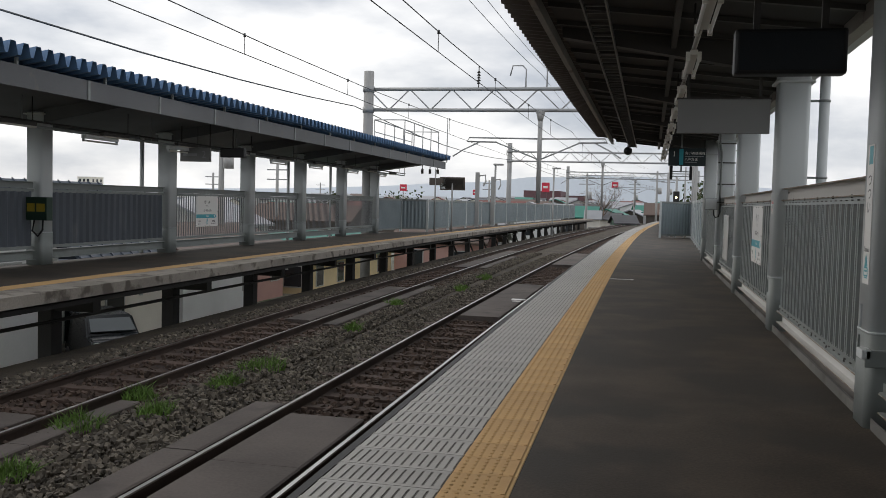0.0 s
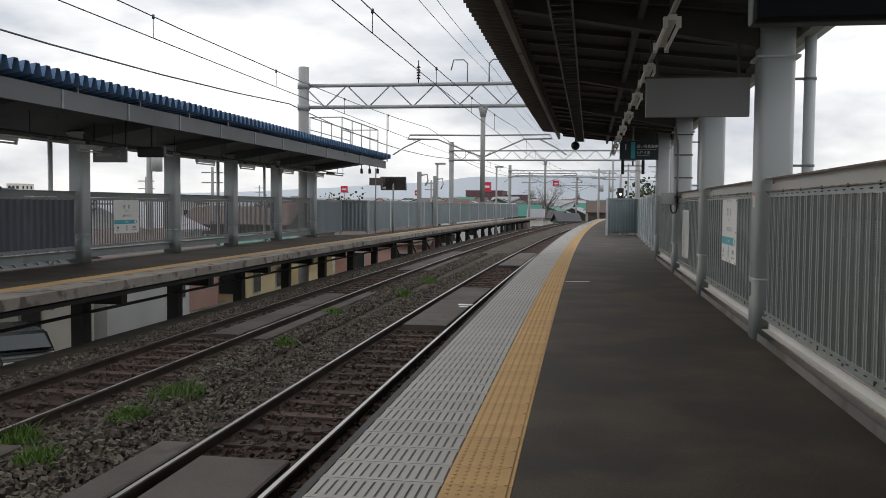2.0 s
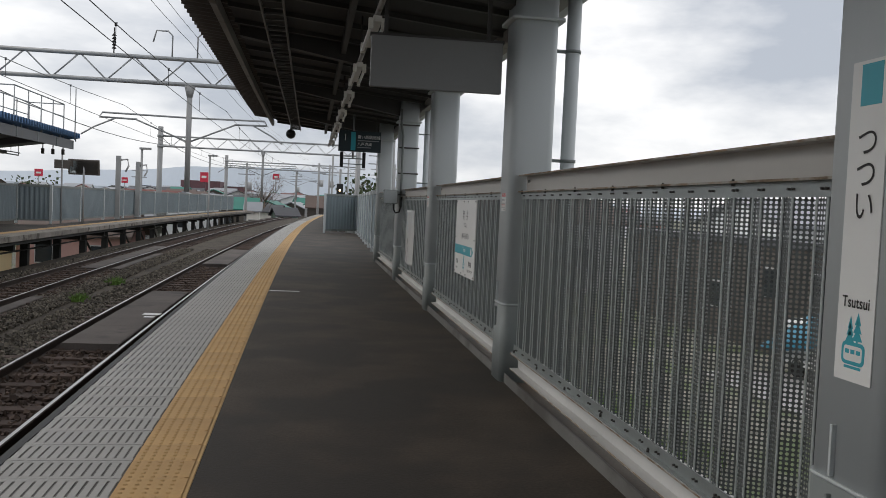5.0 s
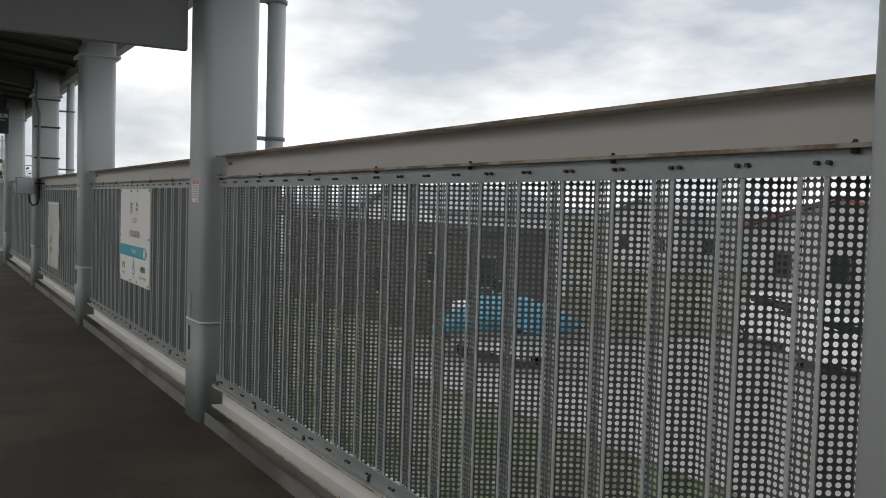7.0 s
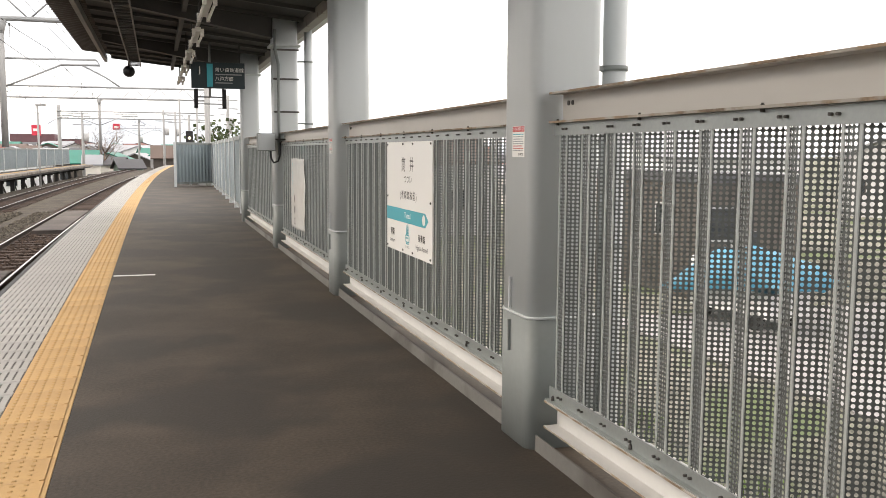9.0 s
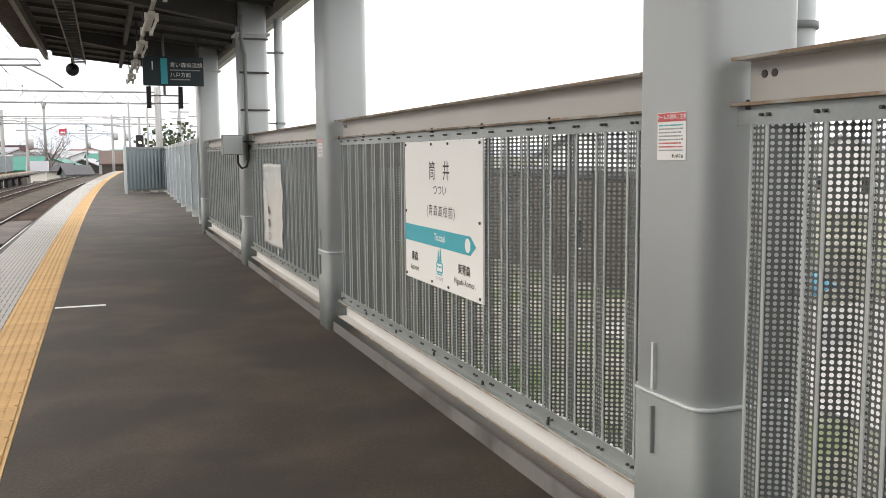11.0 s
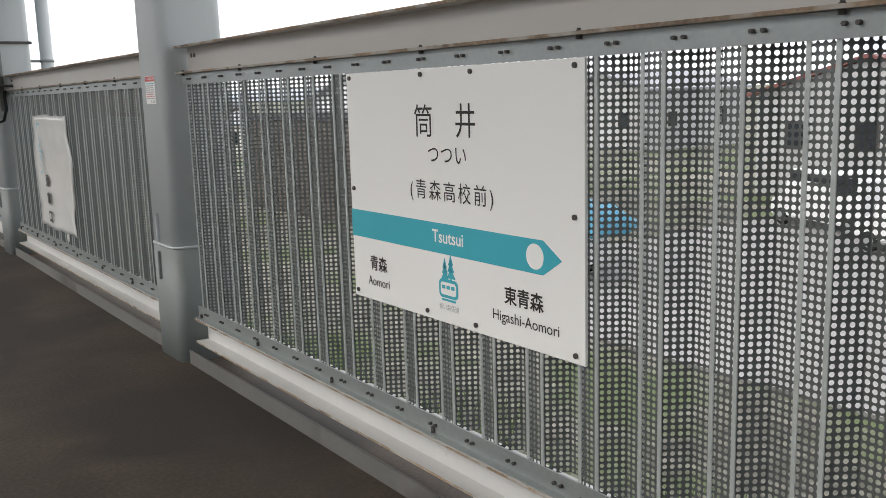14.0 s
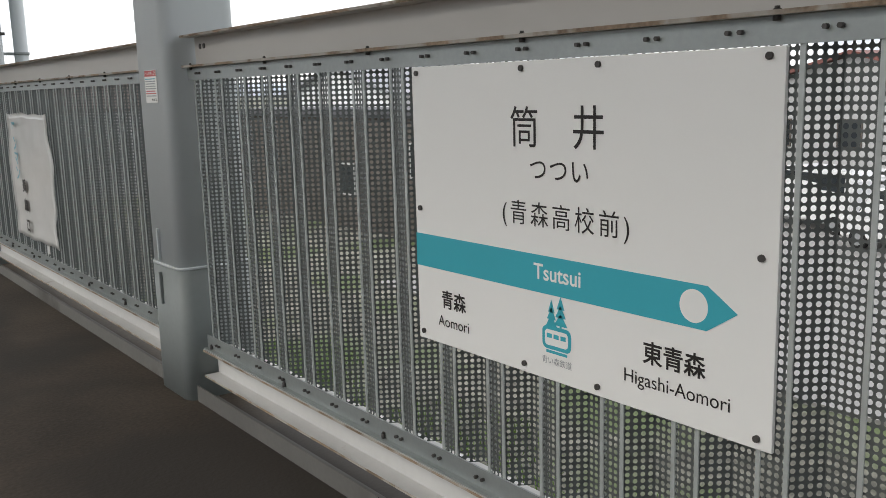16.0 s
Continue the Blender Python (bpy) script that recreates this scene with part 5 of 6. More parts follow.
def car(x, y, turn, body_mat, label, ln=3.4, wd=1.48, ht=1.75, van=True, z=-3.4):
    c = thing("parked_car", label, "car", at=pose(x, y, z, rz=turn))
    side = [(-ln / 2, 0.30), (ln / 2, 0.30), (ln / 2, 0.75), (ln / 2 - 0.15, 0.90), (ln / 2 - (0.55 if van else 0.95), 0.98), (ln / 2 - (0.95 if van else 1.5), ht - 0.05), (-ln / 2 + 0.15, ht), (-ln / 2, ht - 0.25)]
    bm = bmesh.new()
    a = [bm.verts.new((px, -wd / 2, pz)) for px, pz in side]
    b = [bm.verts.new((px, wd / 2, pz)) for px, pz in side]
    for v in a + b:
        if v.co.z > 1.0:
            v.co.y *= 0.90
    n = len(side)
    for i in range(n):
        bm.faces.new((a[i], a[(i + 1) % n], b[(i + 1) % n], b[i]))
    bm.faces.new(a[::-1])
    bm.faces.new(b)
    bmesh.ops.recalc_face_normals(bm, faces=bm.faces)
    bmesh.ops.bevel(bm, geom=list(bm.edges), offset=0.05, segments=2, affect="EDGES")
    body = part("body", bm, body_mat, c, smooth=False)
    xa, xb = ln / 2 - (0.55 if van else 0.95), ln / 2 - (0.95 if van else 1.5)
    bm = bmesh.new()
    vs = [bm.verts.new(p) for p in ((xa + 0.0, -wd * 0.43, 1.05), (xa + 0.0, wd * 0.43, 1.05), (xb + 0.03, wd * 0.39, ht - 0.14), (xb + 0.03, -wd * 0.39, ht - 0.14))]
    bm.faces.new(vs)
    r = bmesh.ops.extrude_face_region(bm, geom=list(bm.faces))
    for v in r["geom"]:
        if isinstance(v, bmesh.types.BMVert):
            v.co += Vector((0.03, 0, 0.02))
    part("windscreen", bm, GLASS_PALE, c)
    for s in (-1, 1):
        part("side_window", boxed(-ln / 2 + 0.3, xb - 0.1, s * wd * 0.455 - 0.02, s * wd * 0.455 + 0.02, 1.05, ht - 0.16, bevel=0.015), GLASS_DARK, c)
        part("headlight", boxed(ln / 2 - 0.1, ln / 2 + 0.015, s * wd * 0.38 - 0.13, s * wd * 0.38 + 0.13, 0.66, 0.84, bevel=0.03), WHITE, c)
        for wx in (-ln / 2 + 0.6, ln / 2 - 0.6):
            wheel = part("wheel", rods([((wx, s * (wd / 2 - 0.16), 0.28), (wx, s * (wd / 2 + 0.01), 0.28))], 0.28, 18), TYRE, c)
            part("rim", rods([((wx, s * (wd / 2), 0.28), (wx, s * (wd / 2 + 0.02), 0.28))], 0.17, 14), TRUSS, wheel)
    return c


GLASS_PALE = material("windscreen_glass", (0.10, 0.12, 0.13), 0.05, spread=0.05, bump=0)
ROOF_SLATE = material("roof_slate_blue", (0.052, 0.068, 0.09), 0.5, spread=0.08, scale=3)

# beside and below the opposite platform
hA = house(-19.0, 23.5, 9.7, 6.0, 2.5, WALL_CREAM, ROOF_SLATE, rise=2.5, turn=90, label="cream house with a slate-blue seamed metal roof below the platform", windows=((0.145, 0.42), (-0.07, 0.42)))
seam = None
for i in range(19):
    m = pose(-4.98 + 0.5533 * i, 0, 0)
    if seam is None:
        bm = bmesh.new()
        k = 2.5 / 3.0
        vs = [bm.verts.new(c) for c in ((-0.02, -3.35, 2.5 - 0.35 * k + 0.10), (0.02, -3.35, 2.5 - 0.35 * k + 0.10), (0.02, 0, 5.13), (-0.02, 0, 5.13), (-0.02, -3.35, 2.5 - 0.35 * k + 0.19), (0.02, -3.35, 2.5 - 0.35 * k + 0.19), (0.02, 0, 5.21), (-0.02, 0, 5.21))]
        for q in ((3, 2, 1, 0), (4, 5, 6, 7), (0, 1, 5, 4), (1, 2, 6, 5), (2, 3, 7, 6), (3, 0, 4, 7)):
            bm.faces.new([vs[j] for j in q])
        seam = part("roof_seam", bm, ROOF_SLATE, hA)
        seam.matrix_basis = m
    else:
        same_mesh(seam, m, hA)
house(-17.3, 19.9, 3.4, 3.4, 3.2, WALL_WHITE, ROOF_SLATE, rise=1.35, label="white-sided gabled wing with a slate-blue roof", windows=((-0.1, 0.75),))
house(-29, 40, 6.5, 7.0, 3.2, WALL_WHITE, ROOF_GREY, rise=1.5, turn=8, label="white gabled house with a grey roof behind the opposite platform")
house(-28, 53, 6.0, 6.5, 3.1, WALL_GREY, ROOF_LIGHT, rise=1.3, turn=84, label="grey house with a pale roof behind the opposite platform")
sl = thing("window_hood", "small dark hood over the house window", "awning")
part("hood", boxed(-15.97, -15.5, 24.1, 25.7, -1.62, -1.52), ROOF_GREY, sl)
house(-18.5, 32.3, 6.3, 5.0, 2.75, WALL_WHITE, ROOF_BROWN, rise=0.8, turn=90, label="white-walled house with a brown roof below the platform", windows=((0.35, 0.55),))
house(-19.6, 38.8, 5.0, 4.6, 2.5, WALL_PINK, ROOF_BROWN, rise=0.9, turn=90, label="pink-walled house below the platform", windows=((0.3, 0.55),))
house(-18.6, 45.6, 6.4, 4.6, 1.75, WALL_BEIGE, ROOF_TEAL, rise=1.15, turn=90, label="beige house with a teal roof below the platform", windows=((-0.3, 0.5), (0.2, 0.5)))
house(-18.8, 54.3, 6.6, 4.6, 1.7, WALL_BEIGE, ROOF_TEAL, rise=1.1, turn=90, label="beige shed with a teal roof", windows=((0.1, 0.5),))
house(-13.4, 61.0, 6.0, 6.0, 2.2, WALL_PINK, ROOF_BROWN, rise=1.2, label="low pink-brown house beside the embankment")
house(-14.0, 69.5, 6.0, 6.0, 2.0, WALL_WHITE, ROOF_LIGHT, rise=1.2, label="low white house beside the embankment")
house(-20.5, 15.2, 5.0, 6.0, 2.9, WALL_CREAM, ROOF_GREY, rise=1.9, turn=90, label="cream gabled house behind the opposite platform")
car(-14.6, 22.2, -40, CAR_DARK, "dark small van parked below the opposite platform", ln=2.9, wd=1.4, ht=1.5)

# town on the left and ahead
rng = random.Random(7)
WALLS = (WALL_CREAM, WALL_WHITE, WALL_GREY, WALL_BROWN, WALL_PINK, WALL_WHITE)
ROOFS = (ROOF_GREY, ROOF_BROWN, ROOF_LIGHT, ROOF_RED, ROOF_GREY, ROOF_SLATE, ROOF_LIGHT, ROOF_TEAL)
WORDS = {"wall_cream": "cream", "wall_white": "white", "wall_grey": "grey", "wall_brown": "brown", "wall_pink": "pink", "roof_grey": "grey", "roof_brown": "brown", "roof_light": "pale", "roof_red": "red", "roof_slate_blue": "slate-blue", "roof_teal": "teal"}
made = []
for i in range(900):
    if len(made) >= 165:
        break
    y = 12 + 330 * rng.random() ** 1.6
    x = rng.uniform(-0.95 * y - 14, 0.35 * y + 2)
    lim = -33 if y < 72 else -17 if y < 100 else -10
    if lim < x < 14 and y < 128:
        continue
    if x > 12 and y < 75:
        continue
    if any(abs(x - a) < 9 and abs(y - b) < 9 for a, b in made):
        continue
    made.append((x, y))
    wm, rm = rng.choice(WALLS), rng.choice(ROOFS)
    house(x, y, rng.uniform(6, 9), rng.uniform(5.5, 8), rng.uniform(2.5, 3.6) + max(0.0, y - 90) * 0.012, wm, rm, rise=rng.uniform(0.7, 1.4), turn=rng.choice((0, 90)) + rng.uniform(-12, 12),
          label="%s town house with a %s roof in the distance" % (WORDS[wm.name], WORDS[rm.name]), windows=((-0.22, 0.55), (0.22, 0.55)) if y < 90 else ((0.0, 0.55),))
house(-3.4, 128, 2.8, 3.6, 2.7, WALL_MINT, ROOF_GREY, rise=0.9, turn=15, label="mint-green house at the bend of the track")
house(1.9, 136, 4.6, 6, 3.9, WALL_BROWN, ROOF_BROWN, rise=1.5, label="brown wooden house at the bend of the track")
house(-6.6, 112, 1.5, 1.6, 3.5, WALL_CREAM, ROOF_LIGHT, rise=0.7, label="narrow cream equipment hut beside the track", windows=((0.0, 0.5),))
house(-57, 505, 20, 30, 12.6, WALL_RED, WALL_RED, label="dark-red block of the distant shopping centre", windows=(), kind="flat", name="shopping_centre")
house(-40, 512, 12, 30, 10.4, WALL_RED, ROOF_GREY, label="dark-red wing of the distant shopping centre", windows=(), kind="flat", name="shopping_centre")
near_made = []
for i in range(600):
    if len(near_made) >= 75:
        break
    y = 134 + 230 * rng.random()
    x = rng.uniform(-0.17 * y - 8, 0.05 * y + 10)
    if any(abs(x - a) < 7 and abs(y - b) < 8 for a, b in near_made + made):
        continue
    near_made.append((x, y))
    wm, rm = rng.choice(WALLS), rng.choice(ROOFS)
    house(x, y, rng.uniform(5, 8), rng.uniform(5, 7), rng.uniform(2.8, 4.0) + (y - 134) * 0.014, wm, rm, rise=rng.uniform(0.7, 1.3), turn=rng.choice((0, 90)) + rng.uniform(-15, 15),
          label="%s town house with a %s roof beyond the bend" % (WORDS[wm.name], WORDS[rm.name]), windows=((0.0, 0.55),))
tw = thing("sign_tower", "red sign tower of the distant shopping centre", "sign", at=pose(-54, 480, -3.4))
part("mast", boxed(-0.7, 0.7, -0.7, 0.7, 0, 12), WALL_RED, tw)
part("panel", boxed(-1.9, 1.9, -1.4, 1.4, 12, 17), SIGN_RED, tw)
part("mark", boxed(-1.2, 1.2, -1.5, -1.42, 14, 15.2), WHITE, tw)
for x, y, z0, z1, s in ((-41.2, 150, -3.4, 4.4, 0.75), (-30.5, 160, -3.4, 3.9, 0.62), (-15, 400, -3.4, 12.4, 1.7)):
    rs = thing("roadside_sign", "red and white roadside sign on a pole", "sign", "roadside signs", at=pose(x, y, z0))
    part("pole", rods([((0, 0, 0), (0, 0, z1 - z0 - s))], 0.12 * s, 8), POLE, rs)
    part("panel", boxed(-0.8 * s, 0.8 * s, -0.1, 0.1, z1 - z0 - 1.5 * s, z1 - z0, bevel=0.04), SIGN_RED, rs)
    part("mark", boxed(-0.5 * s, 0.5 * s, -0.13, -0.105, z1 - z0 - 0.95 * s, z1 - z0 - 0.6 * s), WHITE, rs)
apt = house(-203, 300, 5.4, 8, 10.8, WALL_CREAM, WALL_CREAM, label="tall cream apartment block beyond the town", windows=((-0.3, 0.9), (0.0, 0.9), (0.3, 0.9)), kind="flat", name="apartment_block")


def utility_pole(x, y, h, z=-3.4, arms=2):
    p = thing("utility_pole", "concrete utility pole with cross arms", "pole", "utility poles", at=pose(x, y, z))
    bm = bmesh.new()
    rod(bm, (0, 0, 0), (0, 0, h), 0.17, 10, r2=0.11)
    part("pole", bm, POLE, p)
    for i in range(arms):
        part("cross_arm", boxed(-0.9, 0.9, -0.05, 0.05, h - 0.5 - 0.8 * i, h - 0.4 - 0.8 * i), TRUSS, p)
    if h > 8:
        part("transformer", rods([((0.35, 0, h - 2.9), (0.35, 0, h - 2.1))], 0.25, 10), WALL_GREY, p)


for x, y, h in ((-7.0, 105, 8.6), (0.9, 118, 9.5), (2.3, 122, 9.5), (-2.4, 150, 9.0), (6.5, 95, 10), (9, 130, 10), (-30, 70, 7.6), (-19.5, 39, 9.0), (-46, 90, 7.4), (-21, 120, 8.0), (-60, 160, 8), (5.4, 112, 9.2), (7.6, 88, 8.5)):
    utility_pole(x, y, h)


def tree(x, y, h, leafy, label, z=-3.4, seed=1):
    r = random.Random(seed)
    t = thing("tree", label, "tree", at=pose(x, y, z))
    bm = bmesh.new()
    rod(bm, (0, 0, 0), (0, 0, h * 0.55), 0.16, 8, r2=0.08)
    tips = []
    for i in range(14):
        a, z0 = r.uniform(0, 6.28), h * r.uniform(0.3, 0.55)
        q = Vector((math.cos(a) * h * r.uniform(0.15, 0.32), math.sin(a) * h * r.uniform(0.15, 0.32), h * r.uniform(0.6, 0.95)))
        rod(bm, (0, 0, z0), q, 0.05, 5, r2=0.015)
        tips.append((Vector((0, 0, z0)), q))
    part("trunk", bm, TWIG, t)
    bm = bmesh.new()
    for a, b in tips:
        for k in range(46 if leafy else 26):
            c = a.lerp(b, r.uniform(0.45, 1.08)) + Vector((r.gauss(0, 1), r.gauss(0, 1), r.gauss(0, 0.8))) * h * 0.06
            if leafy:
                s = h * r.uniform(0.012, 0.03)
                n = Vector((r.gauss(0, 1), r.gauss(0, 1), r.gauss(0, 1))).normalized()
                u = n.orthogonal().normalized() * s
                w = n.cross(u)
                bm.faces.new([bm.verts.new(c + e) for e in (u, w, -u, -w)])
            else:
                e = c + Vector((r.gauss(0, 1), r.gauss(0, 1), abs(r.gauss(0, 1)))) * h * 0.05
                rod(bm, c, e, 0.012, 3, r2=0.006)
    part("crown", bm, LEAF if leafy else TWIG, t)


tree(-6.5, 135, 8.5, False, "bare brown tree among the houses", seed=3)
tree(-8.6, 140, 7.0, False, "bare brown tree among the houses", seed=5)
tree(4.4, 84, 7.2, True, "small green tree beyond the platform end", seed=8)
tree(6.2, 90, 7.4, True, "small green tree beyond the platform end", seed=9)
tree(-26, 95, 6.0, True, "dark green tree in the town", seed=11)
tree(-44, 120, 6.0, True, "dark green tree in the town", seed=12)
sgn = thing("railway_signal", "black railway signal with a lit lamp on a post", "signal", at=pose(1.75, 60, 0))
part("post", rods([((0, 0, -1.2), (0, 0, 3.4))], 0.07, 8), POLE, sgn)
part("head", boxed(-0.2, 0.2, -0.1, 0.1, 1.7, 2.5, bevel=0.05), BLACK, sgn)
LIT = bpy.data.materials.new("signal_light")
LIT.use_nodes = True
LIT.node_tree.nodes["Principled BSDF"].inputs["Emission Color"].default_value = (1.0, 0.75, 0.35, 1)
LIT.node_tree.nodes["Principled BSDF"].inputs["Emission Strength"].default_value = 4.0
part("lens", rods([((0, -0.1, 2.1), (0, -0.13, 2.1))], 0.07, 12), LIT, sgn)
for x, y in ((2.4, 52), (1.4, 66), (2.7, 72)):
    p = thing("signal_post", "slim grey post with wires beyond the platform", "post", "posts", at=pose(x, y, 0))
    part("post", rods([((0, 0, -1.2), (0, 0, 4.6))], 0.06, 8), POLE, p)

# ---- on the far side of the near fence ----
lot = thing("car_park", "pale concrete car park below the platform", "car park", kind="structure")
bm = bmesh.new()
box(bm, 12.0, 64, -24, 30, -3.5, -3.33)
LOT = material("lot_concrete", (0.29, 0.285, 0.275), 0.85, spread=0.2, scale=0.8, grain=0.25, stain=(0.24, 0.235, 0.225), stain_at=0.55, stain_scale=0.4)
part("paving", bm, LOT, lot)
bh = house(18.2, 40.3, 3.4, 17.4, 3.85, WALL_BROWN, ROOF_GREY, label="dark brown flat-roofed building across the car park", windows=((-0.35, 0.66), (-0.1, 0.45)), kind="flat", name="brown_building")
house(27, 50, 8, 10, 4.55, WALL_WHITE, ROOF_LIGHT, label="white house behind the brown building", windows=((-0.3, 0.6), (0.2, 0.6)))
house(14, 60, 9, 8, 4.2, WALL_GREY, ROOF_BROWN, label="grey house beyond the brown building")
house(38, 30, 8, 10, 4.3, WALL_GREY, ROOF_RED, label="grey house with a red roof across the car park", windows=((-0.3, 0.6), (0.0, 0.6), (0.3, 0.6)))
house(46, 18, 9, 9, 4.2, WALL_CREAM, ROOF_SLATE, label="cream house across the car park", windows=((-0.3, 0.6), (0.2, 0.6)))
house(44, 5, 9, 9, 4.0, WALL_PINK, ROOF_BROWN, label="pink house across the car park")
house(60, 40, 9, 9, 4.6, WALL_WHITE, ROOF_TEAL, label="white house with a teal roof across the car park")
house(58, 62, 12, 9, 4.6, WALL_GREY, ROOF_LIGHT, label="grey house across the car park")
car(24.5, 22.5, 80, CAR_WHITE, "white van in the car park", ln=4.2, wd=1.7, z=-3.33)
car(27.0, 27.0, 70, CAR_WHITE, "white delivery van in the car park", ln=4.4, wd=1.7, ht=1.95, z=-3.33)
car(28.5, 19.0, 80, CAR_WHITE, "white car in the car park", ln=4.0, ht=1.5, van=False, z=-3.33)
car(27.5, 12.0, 75, CAR_DARK, "dark car in the car park", ln=4.0, ht=1.5, van=False, z=-3.33)
tk = thing("tarped_truck", "white small truck under a blue tarpaulin", "truck", at=pose(15.6, 28.3, -3.33, rz=98))
part("bed", boxed(-1.6, 1.6, -0.72, 0.72, 0.35, 1.05, bevel=0.04), CAR_WHITE, tk)
part("cab", boxed(0.75, 1.65, -0.70, 0.70, 1.05, 1.75, bevel=0.12), CAR_WHITE, tk)
bm = bmesh.new()
bmesh.ops.create_grid(bm, x_segments=16, y_segments=12, size=0.5)
for v in bm.verts:
    ex, ey = v.co.x * 2, v.co.y * 2
    v.co = (v.co.x * 4.8 - 0.1, v.co.y * 2.3, 1.0 - 0.30 * ex + (0.95 + 0.45 * noise.noise((ex * 1.6 + 5, ey * 1.1, 2))) * (1 - abs(ex) ** 3) * (1 - ey ** 4) + 0.22 * noise.noise((ex * 3.4, ey * 3, 2)))
ob = part("tarpaulin", bm, TARP, tk, smooth=True)
so = ob.modifiers.new("thickness", "SOLIDIFY")
so.thickness = 0.02
for wx in (-1.0, 1.0):
    for s in (-1, 1):
        part("wheel", rods([((wx, s * 0.55, 0.28), (wx, s * 0.72, 0.28))], 0.28, 16), TYRE, tk)


def grass_patch(name, label, spots, seed, height, n):
    """Tufts of grass blades at the spots (x, y, z, radius)."""
    r = random.Random(seed)
    for x, y, z, rad in spots:
        bm = bmesh.new()
        for _ in range(n):
            a, q = r.uniform(0, 6.28), rad * math.sqrt(r.random())
            b = Vector((math.cos(a) * q, math.sin(a) * q * 1.3, 0))
            h = height * r.uniform(0.45, 1.0) * (1 - 0.5 * q / rad)
            lean = Vector((r.gauss(0, 0.45), r.gauss(0, 0.45), 0)) * h
            w = Vector((r.gauss(0, 1), r.gauss(0, 1), 0)).normalized() * 0.007
            mid = b + lean * 0.35 + Vector((0, 0, h * 0.62))
            v = [bm.verts.new(p) for p in (b - w, b + w, mid + w * 0.8, mid - w * 0.8, b + lean + Vector((0, 0, h)))]
            bm.faces.new(v[:4])
            bm.faces.new((v[3], v[2], v[4]))
        ob = part(name, bm, GRASS_BLADE)
        ob.matrix_basis = pose(x, y, z)
        tagged(ob, label, "weed", "weeds in the ballast", "stuff")


GRASS_BLADE = material("grass_blade", (0.12, 0.215, 0.04), 0.7, spread=0.35, scale=6)
grass_patch("weed_tuft", "tuft of green grass growing in the ballast", [(-5.38, 7.75, -1.02, 0.24), (-5.52, 9.1, -1.02, 0.18), (-4.96, 8.5, -1.03, 0.2), (-4.95, 10.15, -1.03, 0.2), (-5.02, 11.4, -1.03, 0.32), (-4.93, 6.15, -1.03, 0.22), (-5.0, 15.3, -1.03, 0.15), (-5.45, 19.6, -1.03, 0.2), (-4.8, 24.0, -1.03, 0.2), (-4.9, 28.0, -1.03, 0.25)], 3, 0.30, 260)
grass_patch("grass_verge", "rough grass below the platform fence", [(5.5 + 0.9 * (i % 3), 9 + 1.5 * i, -3.42, 1.2) for i in range(14)], 5, 0.5, 420)
grass_patch("grass_verge", "rough grass beside the lane below the platform", [(-12.2, 13 + 2 * i, -3.35, 0.8) for i in range(4)], 6, 0.5, 260)

# ---- pads, ballast stones and tiles ----
def pad(name, x0, x1, y0, y1, curve, group, low=0.0):
    p = thing(name, "worn concrete pad laid beside the rails", "concrete pad", group)
    k = max(1, round((y1 - y0) / 1.85))
    cuts = [y0 + (y1 - y0) * i / k for i in range(k + 1)]
    for a, b in zip(cuts[:-1], cuts[1:]):
        part("slab", sweep([(x0, -1.02), (x1, -1.02), (x1, RAIL_Z - 0.025 - low), (x1 - 0.02, RAIL_Z - 0.012 - low), (x0 + 0.02, RAIL_Z - 0.012 - low), (x0, RAIL_Z - 0.025 - low)], [a + 0.004, b - 0.004], curve), PAD, p)
    return p


for y0, y1 in ((5.0, 8.6), (17.5, 25.3), (34.5, 43.5)):
    pad("crossing_pad", NEAR_A + 0.14, NEAR_B - 0.10, y0, y1, near_curve, "crossing pads")
for y0, y1 in ((4.0, 7.0), (7.02, 9.0)):
    pad("crossing_pad", NEAR_A - 0.42, NEAR_A - 0.08, y0, y1, near_curve, "crossing pads")
for y0, y1 in ((4.5, 7.9), (16.0, 23.4), (32.0, 45.0)):
    pad("crossing_pad", FAR_D + 0.26, FAR_C - 0.30, y0, y1, far_curve, "crossing pads", 0.06)
for y0, y1 in ((5.0, 8.8), (15.6, 24.0), (32.0, 40.0)):
    pad("crossing_pad", FAR_C + 0.10, FAR_C + 0.36, y0, y1, far_curve, "crossing pads", 0.06)
wm = thing("stop_mark", "small white painted plate on the crossing pad", "marking")
part("stroke", boxed(-2.98, -2.66, 20.9, 21.15, RAIL_Z - 0.011, RAIL_Z - 0.004), WHITE, wm)
part("stroke", boxed(-2.90, -2.72, 20.55, 20.70, RAIL_Z - 0.011, RAIL_Z - 0.004), WHITE, wm)


